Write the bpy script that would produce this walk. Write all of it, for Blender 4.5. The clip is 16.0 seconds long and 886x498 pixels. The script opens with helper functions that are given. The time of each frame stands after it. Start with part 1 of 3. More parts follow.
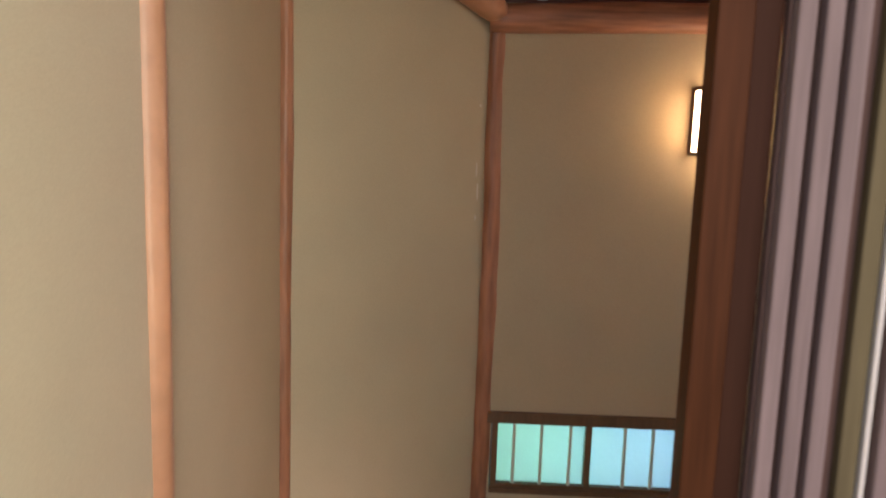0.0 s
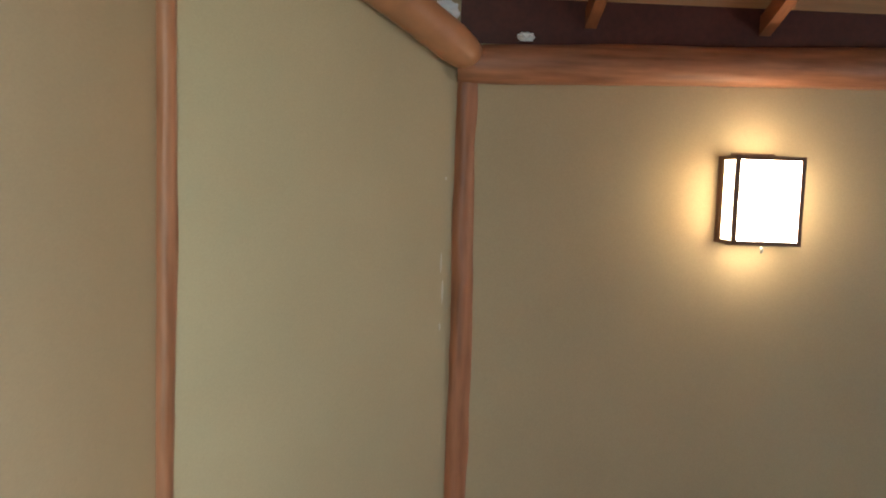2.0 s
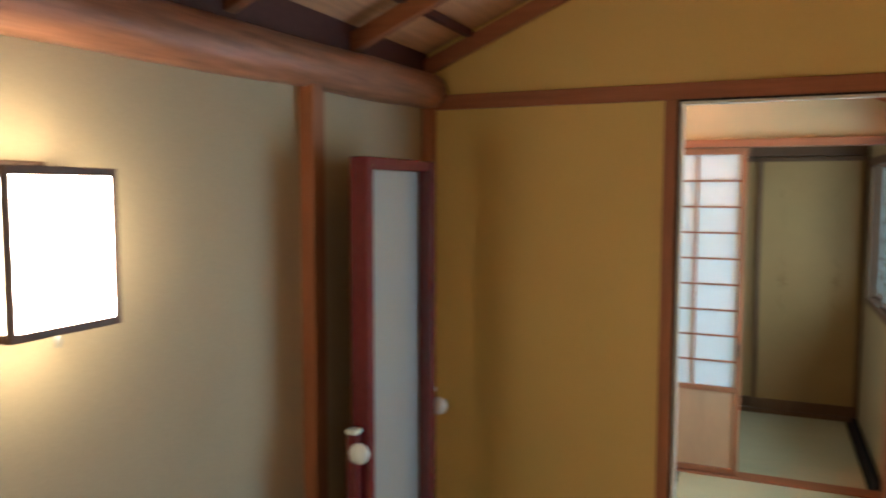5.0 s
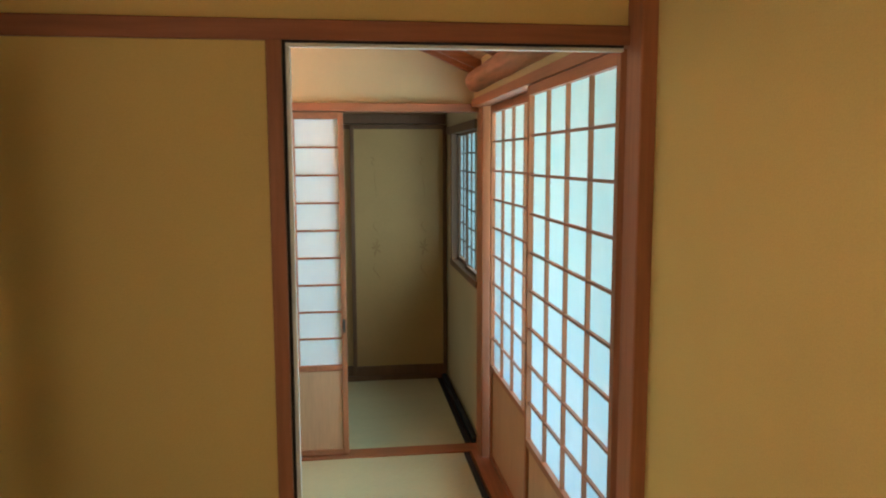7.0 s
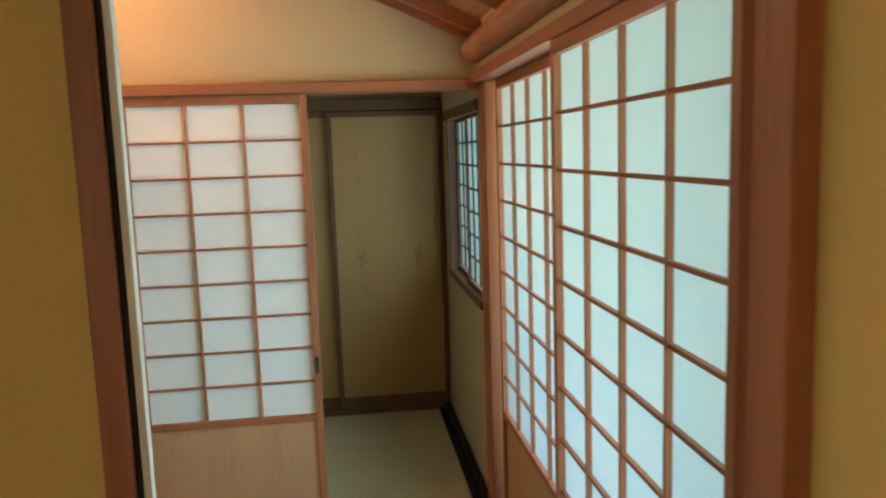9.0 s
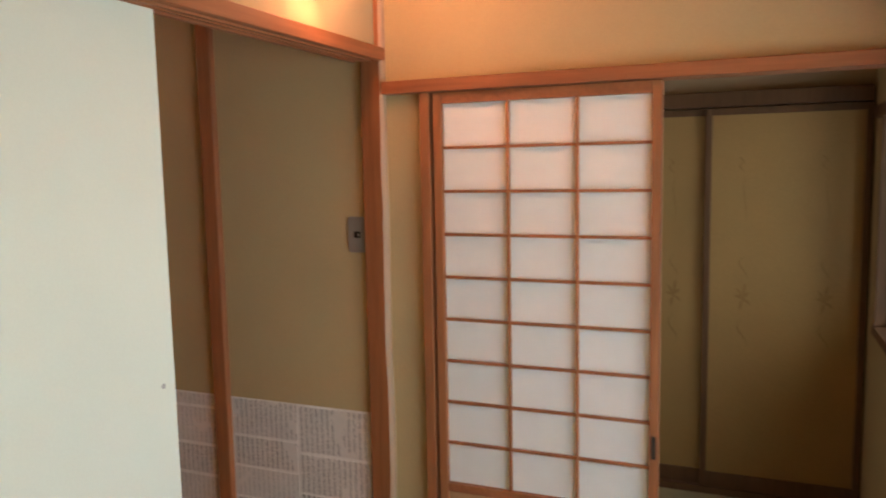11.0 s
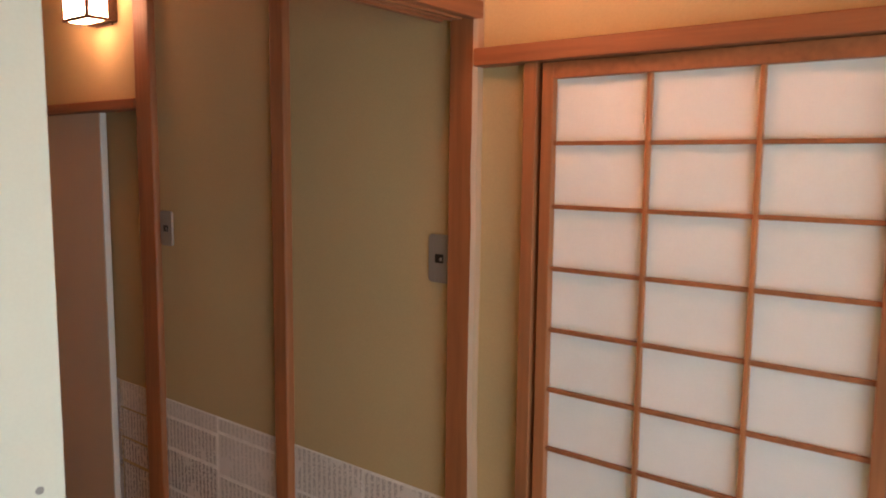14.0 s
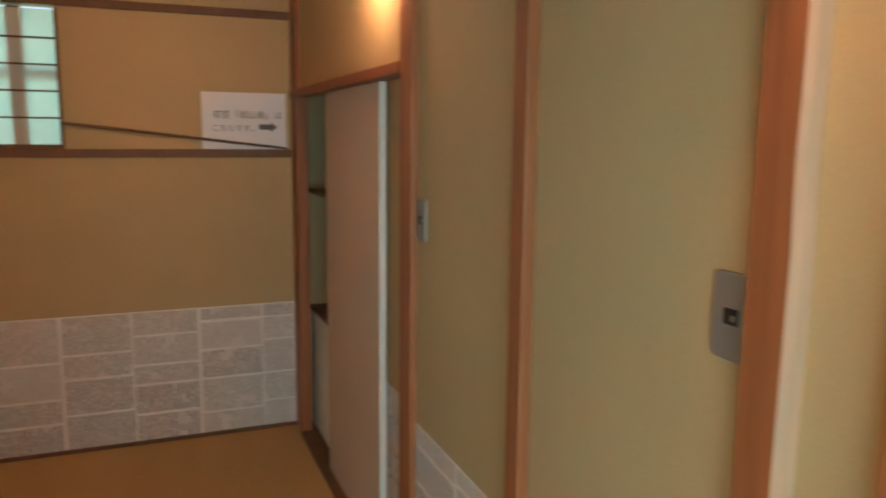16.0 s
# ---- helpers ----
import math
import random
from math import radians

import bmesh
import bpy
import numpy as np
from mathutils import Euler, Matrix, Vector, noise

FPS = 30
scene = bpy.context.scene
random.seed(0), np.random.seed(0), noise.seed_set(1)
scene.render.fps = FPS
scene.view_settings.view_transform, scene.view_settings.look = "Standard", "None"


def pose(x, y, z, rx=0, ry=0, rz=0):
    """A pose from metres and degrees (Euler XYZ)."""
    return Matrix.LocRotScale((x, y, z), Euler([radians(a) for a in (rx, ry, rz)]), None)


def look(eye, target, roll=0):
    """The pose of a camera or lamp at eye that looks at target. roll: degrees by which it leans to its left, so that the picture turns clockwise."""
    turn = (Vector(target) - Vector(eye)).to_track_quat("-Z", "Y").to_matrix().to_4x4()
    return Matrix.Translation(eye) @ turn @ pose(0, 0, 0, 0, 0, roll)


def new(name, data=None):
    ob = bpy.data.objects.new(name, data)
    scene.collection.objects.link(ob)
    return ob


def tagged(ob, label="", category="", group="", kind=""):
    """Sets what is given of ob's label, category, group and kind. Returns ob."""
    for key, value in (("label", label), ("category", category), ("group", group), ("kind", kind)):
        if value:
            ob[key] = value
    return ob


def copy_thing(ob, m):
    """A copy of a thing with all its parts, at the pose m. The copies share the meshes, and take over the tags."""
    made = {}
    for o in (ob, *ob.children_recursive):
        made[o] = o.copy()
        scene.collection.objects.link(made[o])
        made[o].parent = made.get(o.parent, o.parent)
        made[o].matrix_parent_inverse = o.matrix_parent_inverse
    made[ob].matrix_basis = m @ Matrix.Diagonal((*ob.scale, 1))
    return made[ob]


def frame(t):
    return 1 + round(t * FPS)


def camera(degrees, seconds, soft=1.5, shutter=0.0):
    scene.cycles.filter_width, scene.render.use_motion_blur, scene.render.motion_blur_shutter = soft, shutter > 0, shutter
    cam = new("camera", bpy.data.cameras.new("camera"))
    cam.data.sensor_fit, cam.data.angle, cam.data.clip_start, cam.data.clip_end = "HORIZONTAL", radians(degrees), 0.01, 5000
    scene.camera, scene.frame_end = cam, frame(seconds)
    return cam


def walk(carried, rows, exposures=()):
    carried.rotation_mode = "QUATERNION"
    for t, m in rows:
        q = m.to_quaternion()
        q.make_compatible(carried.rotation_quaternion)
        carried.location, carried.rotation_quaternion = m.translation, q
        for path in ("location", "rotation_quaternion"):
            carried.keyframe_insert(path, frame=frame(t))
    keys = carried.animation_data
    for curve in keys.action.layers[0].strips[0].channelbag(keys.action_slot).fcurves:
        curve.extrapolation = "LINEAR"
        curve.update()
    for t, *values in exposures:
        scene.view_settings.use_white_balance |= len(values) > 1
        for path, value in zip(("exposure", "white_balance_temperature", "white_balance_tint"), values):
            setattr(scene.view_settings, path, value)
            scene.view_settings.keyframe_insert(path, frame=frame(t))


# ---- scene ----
cam = camera(61.0, 16.0, soft=1.9, shutter=0.5)
PATH = [
    (0, (0.369, -0.207, 1.367), (0.318, 1.771, 1.08), 1.9),
    (0.2, (0.361, -0.116, 1.398), (0.3, 1.863, 1.115), 1.9),
    (0.5, (0.383, -0.02, 1.433), (0.295, 1.959, 1.159), 1.9),
    (1, (0.417, 0.144, 1.442), (0.319, 2.127, 1.202), 2.1),
    (1.5, (0.383, 0.31, 1.444), (0.359, 2.3, 1.253), 2.1),
    (2, (0.323, 0.481, 1.475), (0.414, 2.471, 1.301), 1.9),
    (2.5, (0.262, 0.68, 1.48), (0.539, 2.655, 1.341), 1.5),
    (3, (0.261, 0.89, 1.501), (0.819, 2.808, 1.409), 1.0),
    (3.5, (0.26, 1.097, 1.512), (1.182, 2.87, 1.434), 0.6),
    (4, (0.288, 1.289, 1.534), (1.593, 2.801, 1.433), 0.3),
    (4.5, (0.384, 1.394, 1.529), (2.008, 2.554, 1.4), 0.4),
    (5, (0.495, 1.478, 1.542), (2.327, 2.265, 1.383), 0.1),
    (5.2, (0.528, 1.504, 1.543), (2.42, 2.127, 1.367), 0.2),
    (7.3, (1.061, 1.582, 1.52), (3.024, 1.275, 1.285), -0.6),
    (7.5, (1.143, 1.567, 1.511), (3.102, 1.241, 1.279), -0.9),
    (8, (1.374, 1.528, 1.527), (3.33, 1.179, 1.295), -1.2),
    (8.2, (1.447, 1.5, 1.526), (3.403, 1.156, 1.29), -1.4),
    (10.3, (2.283, 1.372, 1.537), (4.239, 1.692, 1.27), -1.5),
    (10.5, (2.362, 1.347, 1.538), (4.289, 1.815, 1.281), -1.4),
    (11, (2.512, 1.339, 1.529), (4.351, 2.095, 1.311), -1.1),
    (11.5, (2.608, 1.385, 1.546), (4.389, 2.279, 1.372), -0.9),
    (12, (2.66, 1.414, 1.56), (4.403, 2.386, 1.428), -0.2),
    (12.5, (2.765, 1.44, 1.547), (4.464, 2.485, 1.409), 0.4),
    (13, (2.965, 1.43, 1.541), (4.625, 2.535, 1.384), 0.7),
    (13.5, (3.157, 1.379, 1.568), (4.777, 2.535, 1.375), 0.6),
    (14, (3.292, 1.412, 1.543), (4.852, 2.643, 1.315), 0.6),
    (14.5, (3.487, 1.493, 1.544), (4.961, 2.82, 1.285), 0.5),
    (15, (3.666, 1.563, 1.543), (4.973, 3.0465, 1.244), 0.5),
    (15.5, (3.884, 1.661, 1.553), (4.940, 3.331, 1.248), 0.6),
    (16, (4.017, 1.796, 1.543), (4.750, 3.632, 1.245), 0.6),
]
EXPOSURES = [(0, 0.6, 6800, 38), (1.5, 0.85, 6200, 20), (2.5, 0.9, 5900, 19), (3.5, 1.1, 5600, 17), (4.5, 1.1, 5500, 17), (5, 1.05, 5500, 15), (7.5, 0.9, 5700, 9), (8.2, 0.82, 5800, 9),
             (10.4, 0.45, 7000, 24), (11.2, 0.45, 7500, 40), (12.5, 0.35, 7600, 46), (13.4, 0.35, 7600, 46), (14.5, 0.5, 7300, 28), (15.4, 0.8, 6500, 13), (16, 1.0, 6800, 15)]
walk(cam, [(t, look(eye, target, roll)) for t, eye, target, roll in PATH], EXPOSURES)

# ---- world and large lights ----
world = bpy.data.worlds.new("world")
scene.world = world
world.use_nodes = True
wn = world.node_tree
sky = wn.nodes.new("ShaderNodeTexSky")
sky.sky_type, sky.sun_disc = "NISHITA", False
sky.sun_elevation, sky.sun_rotation = radians(50), radians(140)
wn.links.new(sky.outputs[0], wn.nodes["Background"].inputs[0])
wn.nodes["Background"].inputs[1].default_value = 0.1


def area(name, eye, target, w, h, watts, colour):
    """Sky light standing in an opening."""
    data = bpy.data.lights.new(name, "AREA")
    data.shape, data.size, data.size_y, data.energy, data.color = "RECTANGLE", w, h, watts, colour
    ob = new(name, data)
    ob.matrix_world = look(eye, target)
    return ob


sun_data = bpy.data.lights.new("sun", "SUN")
sun_data.energy, sun_data.angle, sun_data.color = 1.0, radians(12), (1.0, 0.95, 0.88)
sun = new("sun", sun_data)
sun.matrix_world = look((3, -6, 9), (2, 0, 0))
SHOJI_SKY = area("shoji_sky", (3.6, 0.45, 1.5), (3.6, 1.5, 1.5), 1.9, 0.8, 27.0, (0.66, 0.90, 0.76))
SHOJI_SKY_LOW = area("shoji_sky_low", (3.6, 0.45, 0.7), (3.6, 1.5, 0.7), 1.9, 0.8, 27.0, (0.44, 0.70, 0.96))
FAR_SKY = area("far_window_sky", (5.4, 0.45, 1.3), (5.4, 1.5, 1.3), 0.9, 0.9, 11.0, (0.72, 0.92, 0.95))
LOW_GREEN = area("low_window_green", (0.66, 2.85, 0.3), (0.70, 2.0, 0.2), 0.35, 0.5, 1.6, (0.16, 0.85, 0.52))
LOW_SKY = area("low_window_sky", (1.10, 2.85, 0.3), (1.06, 2.0, 0.2), 0.35, 0.5, 1.8, (0.24, 0.66, 0.92))
NORTH_SKY = area("north_window_sky", (3.4, 6.1, 1.8), (3.4, 5.0, 1.8), 0.8, 0.7, 1.6, (0.35, 1.0, 0.85))
# Fill lamp added behind an unseen north opening to brighten the far room.
FAR_NORTH_FILL = area("far_north_sky", (5.45, 3.40, 1.35), (5.3, 1.7, 1.0), 0.9, 1.0, 2.5, (0.86, 0.95, 1.0))
ENTRY_SKY = area("entry_sky", (0.75, -0.5, 1.55), (0.3, 1.5, 1.35), 2.2, 1.5, 10, (0.82, 1.0, 0.92))
ENTRY_SKY_WEST = area("entry_sky_west", (0.25, -0.45, 1.35), (-0.2, 0.30, 1.3), 0.5, 1.8, 4.6, (0.60, 1.0, 0.80))
ENTRY_SKY_WEST.data.spread = radians(80)


# ---- materials ----
def mat(name, base, rough=0.7, metal=0.0, vary=0.12, scale=6.0, grain=60.0, bump=0.15, stretch=(1, 1, 1), dark=0.6, trans=0.0, coat=0.0, spec=0.35, daylight_tint=None):
    """Principled surface with a coarse stain, a fine grain and relief, in object space metres."""
    m = bpy.data.materials.new(name)
    m.use_nodes = True
    t = m.node_tree
    n, l = t.nodes, t.links
    b = n["Principled BSDF"]
    b.inputs["Roughness"].default_value = rough
    b.inputs["Metallic"].default_value = metal
    b.inputs["Coat Weight"].default_value = coat
    b.inputs["Specular IOR Level"].default_value = spec
    geo = n.new("ShaderNodeNewGeometry")
    info = n.new("ShaderNodeObjectInfo")
    add = n.new("ShaderNodeVectorMath")
    add.operation = "MULTIPLY_ADD"
    l.new(info.outputs["Random"], add.inputs[0])
    add.inputs[1].default_value = (17.0, 11.0, 5.0)
    l.new(geo.outputs["Position"], add.inputs[2])
    mp = n.new("ShaderNodeMapping")
    mp.inputs["Scale"].default_value = stretch
    l.new(add.outputs[0], mp.inputs[0])
    coarse, fine = n.new("ShaderNodeTexNoise"), n.new("ShaderNodeTexNoise")
    coarse.inputs["Scale"].default_value, fine.inputs["Scale"].default_value = scale, grain
    coarse.inputs["Detail"].default_value, fine.inputs["Detail"].default_value = 4, 5
    l.new(mp.outputs[0], coarse.inputs[0])
    l.new(mp.outputs[0], fine.inputs[0])
    mix = n.new("ShaderNodeMix")
    mix.data_type = "FLOAT"
    mix.inputs[0].default_value = 0.45
    l.new(coarse.outputs[0], mix.inputs[2])
    l.new(fine.outputs[0], mix.inputs[3])
    ramp = n.new("ShaderNodeValToRGB")
    lo = tuple(c * (1 - vary * 2 * dark) for c in base) + (1,)
    hi = tuple(min(1, c * (1 + vary)) for c in base) + (1,)
    ramp.color_ramp.elements[0].position, ramp.color_ramp.elements[1].position = 0.32, 0.68
    ramp.color_ramp.elements[0].color, ramp.color_ramp.elements[1].color = lo, hi
    l.new(mix.outputs[0], ramp.inputs[0])
    l.new(ramp.outputs[0], b.inputs["Base Color"])
    if bump:
        bp = n.new("ShaderNodeBump")
        bp.inputs["Strength"].default_value, bp.inputs["Distance"].default_value = bump, 0.004
        l.new(fine.outputs[0], bp.inputs["Height"])
        l.new(bp.outputs[0], b.inputs["Normal"])
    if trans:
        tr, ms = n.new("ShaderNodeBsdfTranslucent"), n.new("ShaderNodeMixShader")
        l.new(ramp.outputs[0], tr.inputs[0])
        if daylight_tint:
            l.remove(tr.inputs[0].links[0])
            tr.inputs[0].default_value = (*daylight_tint, 1)
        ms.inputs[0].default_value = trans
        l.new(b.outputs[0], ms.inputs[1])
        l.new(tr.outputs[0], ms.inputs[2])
        l.new(ms.outputs[0], n["Material Output"].inputs[0])
    return m


PLASTER = mat("earth_plaster", (0.465, 0.35, 0.215), 0.95, vary=0.07, scale=2.2, grain=260, bump=0.12)
PLASTER_ROOM = mat("warm_earth_plaster", (0.485, 0.36, 0.188), 0.95, vary=0.07, scale=2.0, grain=260, bump=0.12)
# The hall's earth plaster again, with yellow lamplight put into its colour.
PLASTER_LAMPLIT = mat("lamplit_plaster", (0.68, 0.455, 0.14), 0.95, vary=0.07, scale=2.0, grain=260, bump=0.12)
CEDAR_V = mat("cedar_upright", (0.345, 0.122, 0.048), 0.5, vary=0.25, scale=9, grain=70, bump=0.12, stretch=(1, 1, 0.06))
CEDAR_X = mat("cedar_lengthwise", (0.31, 0.105, 0.042), 0.5, vary=0.25, scale=9, grain=70, bump=0.12, stretch=(0.06, 1, 1))
CEDAR_Y = mat("cedar_crosswise", (0.31, 0.105, 0.042), 0.5, vary=0.25, scale=9, grain=70, bump=0.12, stretch=(1, 0.06, 1))
LOG_V = mat("peeled_log_upright", (0.38, 0.15, 0.075), 0.42, vary=0.35, scale=14, grain=55, bump=0.25, stretch=(1, 1, 0.12))
LOG_X = mat("peeled_log_lengthwise", (0.36, 0.15, 0.08), 0.42, vary=0.5, scale=12, grain=55, bump=0.25, stretch=(0.12, 1, 1))
LOG_PALE = mat("pale_peeled_log", (0.44, 0.195, 0.095), 0.35, vary=0.2, scale=10, grain=55, bump=0.12, stretch=(0.3, 0.3, 0.3))
JAMB = mat("red_brown_jamb_wood", (0.088, 0.030, 0.010), 0.5, vary=0.4, scale=9, grain=70, bump=0.12, stretch=(1, 1, 0.06), spec=0.08)
JAMB_DARK = mat("dark_jamb_wood", (0.055, 0.022, 0.011), 0.6, vary=0.2, scale=9, grain=70, bump=0.12, stretch=(1, 1, 0.06), spec=0.08)
SAPWOOD = mat("pale_sapwood", (0.47, 0.31, 0.20), 0.5, vary=0.12, scale=9, grain=70, bump=0.12, stretch=(1, 1, 0.06))
DARK_Y = mat("dark_stained_wood", (0.085, 0.022, 0.016), 0.55, vary=0.25, scale=10, grain=70, bump=0.12, stretch=(1, 0.08, 1))
BROWN = mat("aged_brown_wood", (0.15, 0.075, 0.035), 0.55, vary=0.22, scale=9, grain=80, bump=0.12, stretch=(1, 1, 0.08))
BOARD = mat("ceiling_cedar_board", (0.58, 0.30, 0.145), 0.6, vary=0.22, scale=7, grain=60, bump=0.1, stretch=(0.08, 1, 1))
PANEL_WOOD = mat("shoji_base_board", (0.46, 0.24, 0.12), 0.55, vary=0.12, scale=6, grain=80, bump=0.08, stretch=(1, 1, 0.1))
# White paper; the daylight's blue-green is put into its translucent colour.
PAPER = mat("shoji_paper", (0.88, 0.88, 0.85), 0.9, vary=0.03, scale=12, grain=240, bump=0.05, trans=0.09, daylight_tint=(0.40, 0.75, 0.82))
WINDOW_PAPER = mat("thin_window_paper", (0.86, 0.88, 0.84), 0.9, vary=0.03, scale=12, grain=240, bump=0.05, trans=0.75)
FROST = mat("frosted_pane", (0.80, 0.84, 0.82), 0.35, vary=0.03, scale=5, grain=120, bump=0.02, trans=0.8)
FUSUMA = mat("white_fusuma_paper", (0.645, 0.68, 0.575), 0.85, vary=0.03, scale=3, grain=200, bump=0.04)
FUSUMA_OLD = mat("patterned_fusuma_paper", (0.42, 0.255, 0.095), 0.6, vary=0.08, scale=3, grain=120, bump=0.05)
PRINT_BROWN = mat("faint_brown_print", (0.345, 0.20, 0.07), 0.6, vary=0.1, bump=0)
TATAMI = mat("tatami_straw", (0.50, 0.44, 0.26), 0.75, vary=0.1, scale=3, grain=220, bump=0.3, stretch=(1, 0.12, 1))
TATAMI_WARM = mat("sunned_tatami_straw", (0.50, 0.33, 0.14), 0.75, vary=0.1, scale=3, grain=220, bump=0.3, stretch=(1, 0.12, 1))
BLACK = mat("black_cloth_border", (0.015, 0.014, 0.014), 0.8, vary=0.2, bump=0.1)
LACQUER = mat("red_brown_lacquer", (0.14, 0.016, 0.018), 0.22, vary=0.15, scale=5, grain=40, bump=0.03, coat=0.4)
WHITE_KNOB = mat("white_porcelain", (0.82, 0.80, 0.74), 0.25, vary=0.03, bump=0)
METAL = mat("brushed_grey_plate", (0.34, 0.335, 0.31), 0.45, 0.6, vary=0.05, grain=150, bump=0.04, stretch=(1, 1, 0.1))
BLACK_PLASTIC = mat("black_plastic", (0.02, 0.015, 0.012), 0.4, vary=0.1, bump=0)
LAMP_WOOD = mat("lamp_frame_wood", (0.16, 0.075, 0.04), 0.5, vary=0.2, scale=20, grain=90, bump=0.1)
TISSUE = mat("white_tissue", (0.80, 0.80, 0.80), 0.9, vary=0.05, bump=0.2)
SLAT = mat("weathered_slat_wood", (0.25, 0.18, 0.15), 0.7, vary=0.2, scale=9, grain=90, bump=0.2, stretch=(1, 1, 0.05), spec=0.08)
SLAT_BACK = mat("brown_backing_board", (0.15, 0.088, 0.066), 0.7, vary=0.2, scale=9, grain=90, bump=0.1, stretch=(1, 1, 0.05), spec=0.08)
SLAT_OLIVE = mat("olive_brown_wood", (0.16, 0.125, 0.06), 0.6, vary=0.2, scale=9, grain=90, bump=0.2, stretch=(1, 1, 0.05), spec=0.08)
GROUND = mat("garden_ground", (0.14, 0.13, 0.09), 0.95, vary=0.3, scale=1.5, grain=40, bump=0.5)
STONE = mat("entry_stone", (0.26, 0.25, 0.22), 0.9, vary=0.2, scale=4, grain=80, bump=0.3)
SIGN = mat("laminated_sheet", (0.78, 0.80, 0.82), 0.12, vary=0.02, bump=0, coat=0.6)
CLOSET_PAPER = mat("pinkish_door_paper", (0.64, 0.48, 0.345), 0.8, vary=0.04, scale=3, grain=200, bump=0.04)
BOARD_GREEN = mat("pale_green_board", (0.72, 0.75, 0.66), 0.7, vary=0.05, bump=0.03)
INK = mat("grey_ink", (0.10, 0.11, 0.12), 0.6, vary=0.05, bump=0)
BARE_PLASTER = mat("bare_plaster", (0.58, 0.48, 0.35), 0.95, vary=0.1, grain=200, bump=0.2)
TRIM = mat("pale_trim", (0.66, 0.60, 0.48), 0.6, vary=0.06, grain=90, bump=0.05)


def mirror_mat():
    m = bpy.data.materials.new("mirror_glass")
    m.use_nodes = True
    b = m.node_tree.nodes["Principled BSDF"]
    # Only half metallic, over an even grey base.
    b.inputs["Base Color"].default_value = (0.62, 0.64, 0.63, 1)
    b.inputs["Metallic"].default_value, b.inputs["Roughness"].default_value = 0.55, 0.10
    return m


def glow_mat(name, colour, strength):
    m = bpy.data.materials.new(name)
    m.use_nodes = True
    b = m.node_tree.nodes["Principled BSDF"]
    b.inputs["Base Color"].default_value = (0.9, 0.88, 0.82, 1)
    b.inputs["Emission Color"].default_value = (*colour, 1)
    b.inputs["Emission Strength"].default_value = strength
    return m


MIRROR = mirror_mat()
# each lamp: front shade, side shade
GLOW = (glow_mat("lamp_shade_glow", (1.0, 0.77, 0.50), 40.0), glow_mat("lamp_side_glow", (1.0, 0.82, 0.46), 10.0))
GLOW_WARM = (glow_mat("warm_lamp_shade_glow", (1.0, 0.52, 0.28), 34.0), glow_mat("warm_lamp_side_glow", (1.0, 0.50, 0.26), 22.0))
GLOW_CLOSET = (glow_mat("closet_lamp_shade_glow", (1.0, 0.60, 0.34), 60.0), glow_mat("closet_lamp_side_glow", (1.0, 0.58, 0.32), 28.0))


def print_mat():
    """Old printed paper: columns of small marks with margins, on grey-pink paper."""
    m = mat("printed_old_paper", (0.68, 0.63, 0.58), 0.9, vary=0.08, scale=8, grain=200, bump=0.05)
    t = m.node_tree
    n, l = t.nodes, t.links
    b = n["Principled BSDF"]
    geo, info, tex = n.new("ShaderNodeNewGeometry"), n.new("ShaderNodeObjectInfo"), n.new("ShaderNodeTexCoord")
    sep = n.new("ShaderNodeSeparateXYZ")
    l.new(tex.outputs["Object"], sep.inputs[0])

    def math(op, a, c):
        k = n.new("ShaderNodeMath")
        k.operation = op
        for i, v in enumerate((a, c)):
            if isinstance(v, (int, float)):
                k.inputs[i].default_value = v
            else:
                l.new(v, k.inputs[i])
        return k.outputs[0]
    across = math("ADD", sep.outputs["X"], sep.outputs["Y"])
    column = math("LESS_THAN", math("FRACT", math("MULTIPLY", across, 46.0), 0), 0.55)
    marks = n.new("ShaderNodeTexNoise")
    marks.inputs["Scale"].default_value, marks.inputs["Detail"].default_value = 130, 2
    l.new(tex.outputs["Object"], marks.inputs[0])
    block = n.new("ShaderNodeTexNoise")
    block.inputs["Scale"].default_value = 9
    addv = n.new("ShaderNodeVectorMath")
    addv.operation = "MULTIPLY_ADD"
    l.new(info.outputs["Random"], addv.inputs[0])
    addv.inputs[1].default_value = (31, 17, 9)
    l.new(tex.outputs["Object"], addv.inputs[2])
    l.new(addv.outputs[0], block.inputs[0])
    ink = math("MULTIPLY", column, math("GREATER_THAN", marks.outputs[0], 0.46))
    ink = math("MULTIPLY", ink, math("GREATER_THAN", block.outputs[0], 0.36))
    ink = math("MULTIPLY", ink, math("ADD", math("MULTIPLY", info.outputs["Random"], 0.45), 0.2))
    src = b.inputs["Base Color"].links[0].from_socket
    mix = n.new("ShaderNodeMix")
    mix.data_type = "RGBA"
    l.new(ink, mix.inputs[0])
    l.new(src, mix.inputs[6])
    mix.inputs[7].default_value = (0.07, 0.058, 0.05, 1)
    l.new(mix.outputs[2], b.inputs["Base Color"])
    return m


PRINT = print_mat()


# ---- builders ----
def box(bm, x0, x1, y0, y1, z0, z1, bevel=0.0):
    """Adds one box, with softened edges if bevel is given."""
    made = bmesh.ops.create_cube(bm, size=1.0)["verts"]
    for v in made:
        v.co = Vector((x0 + (v.co.x + 0.5) * (x1 - x0), y0 + (v.co.y + 0.5) * (y1 - y0), z0 + (v.co.z + 0.5) * (z1 - z0)))
    if bevel:
        edges = list({e for v in made for e in v.link_edges})
        bmesh.ops.bevel(bm, geom=edges, offset=bevel, segments=2, affect="EDGES", profile=0.5)
    return bm


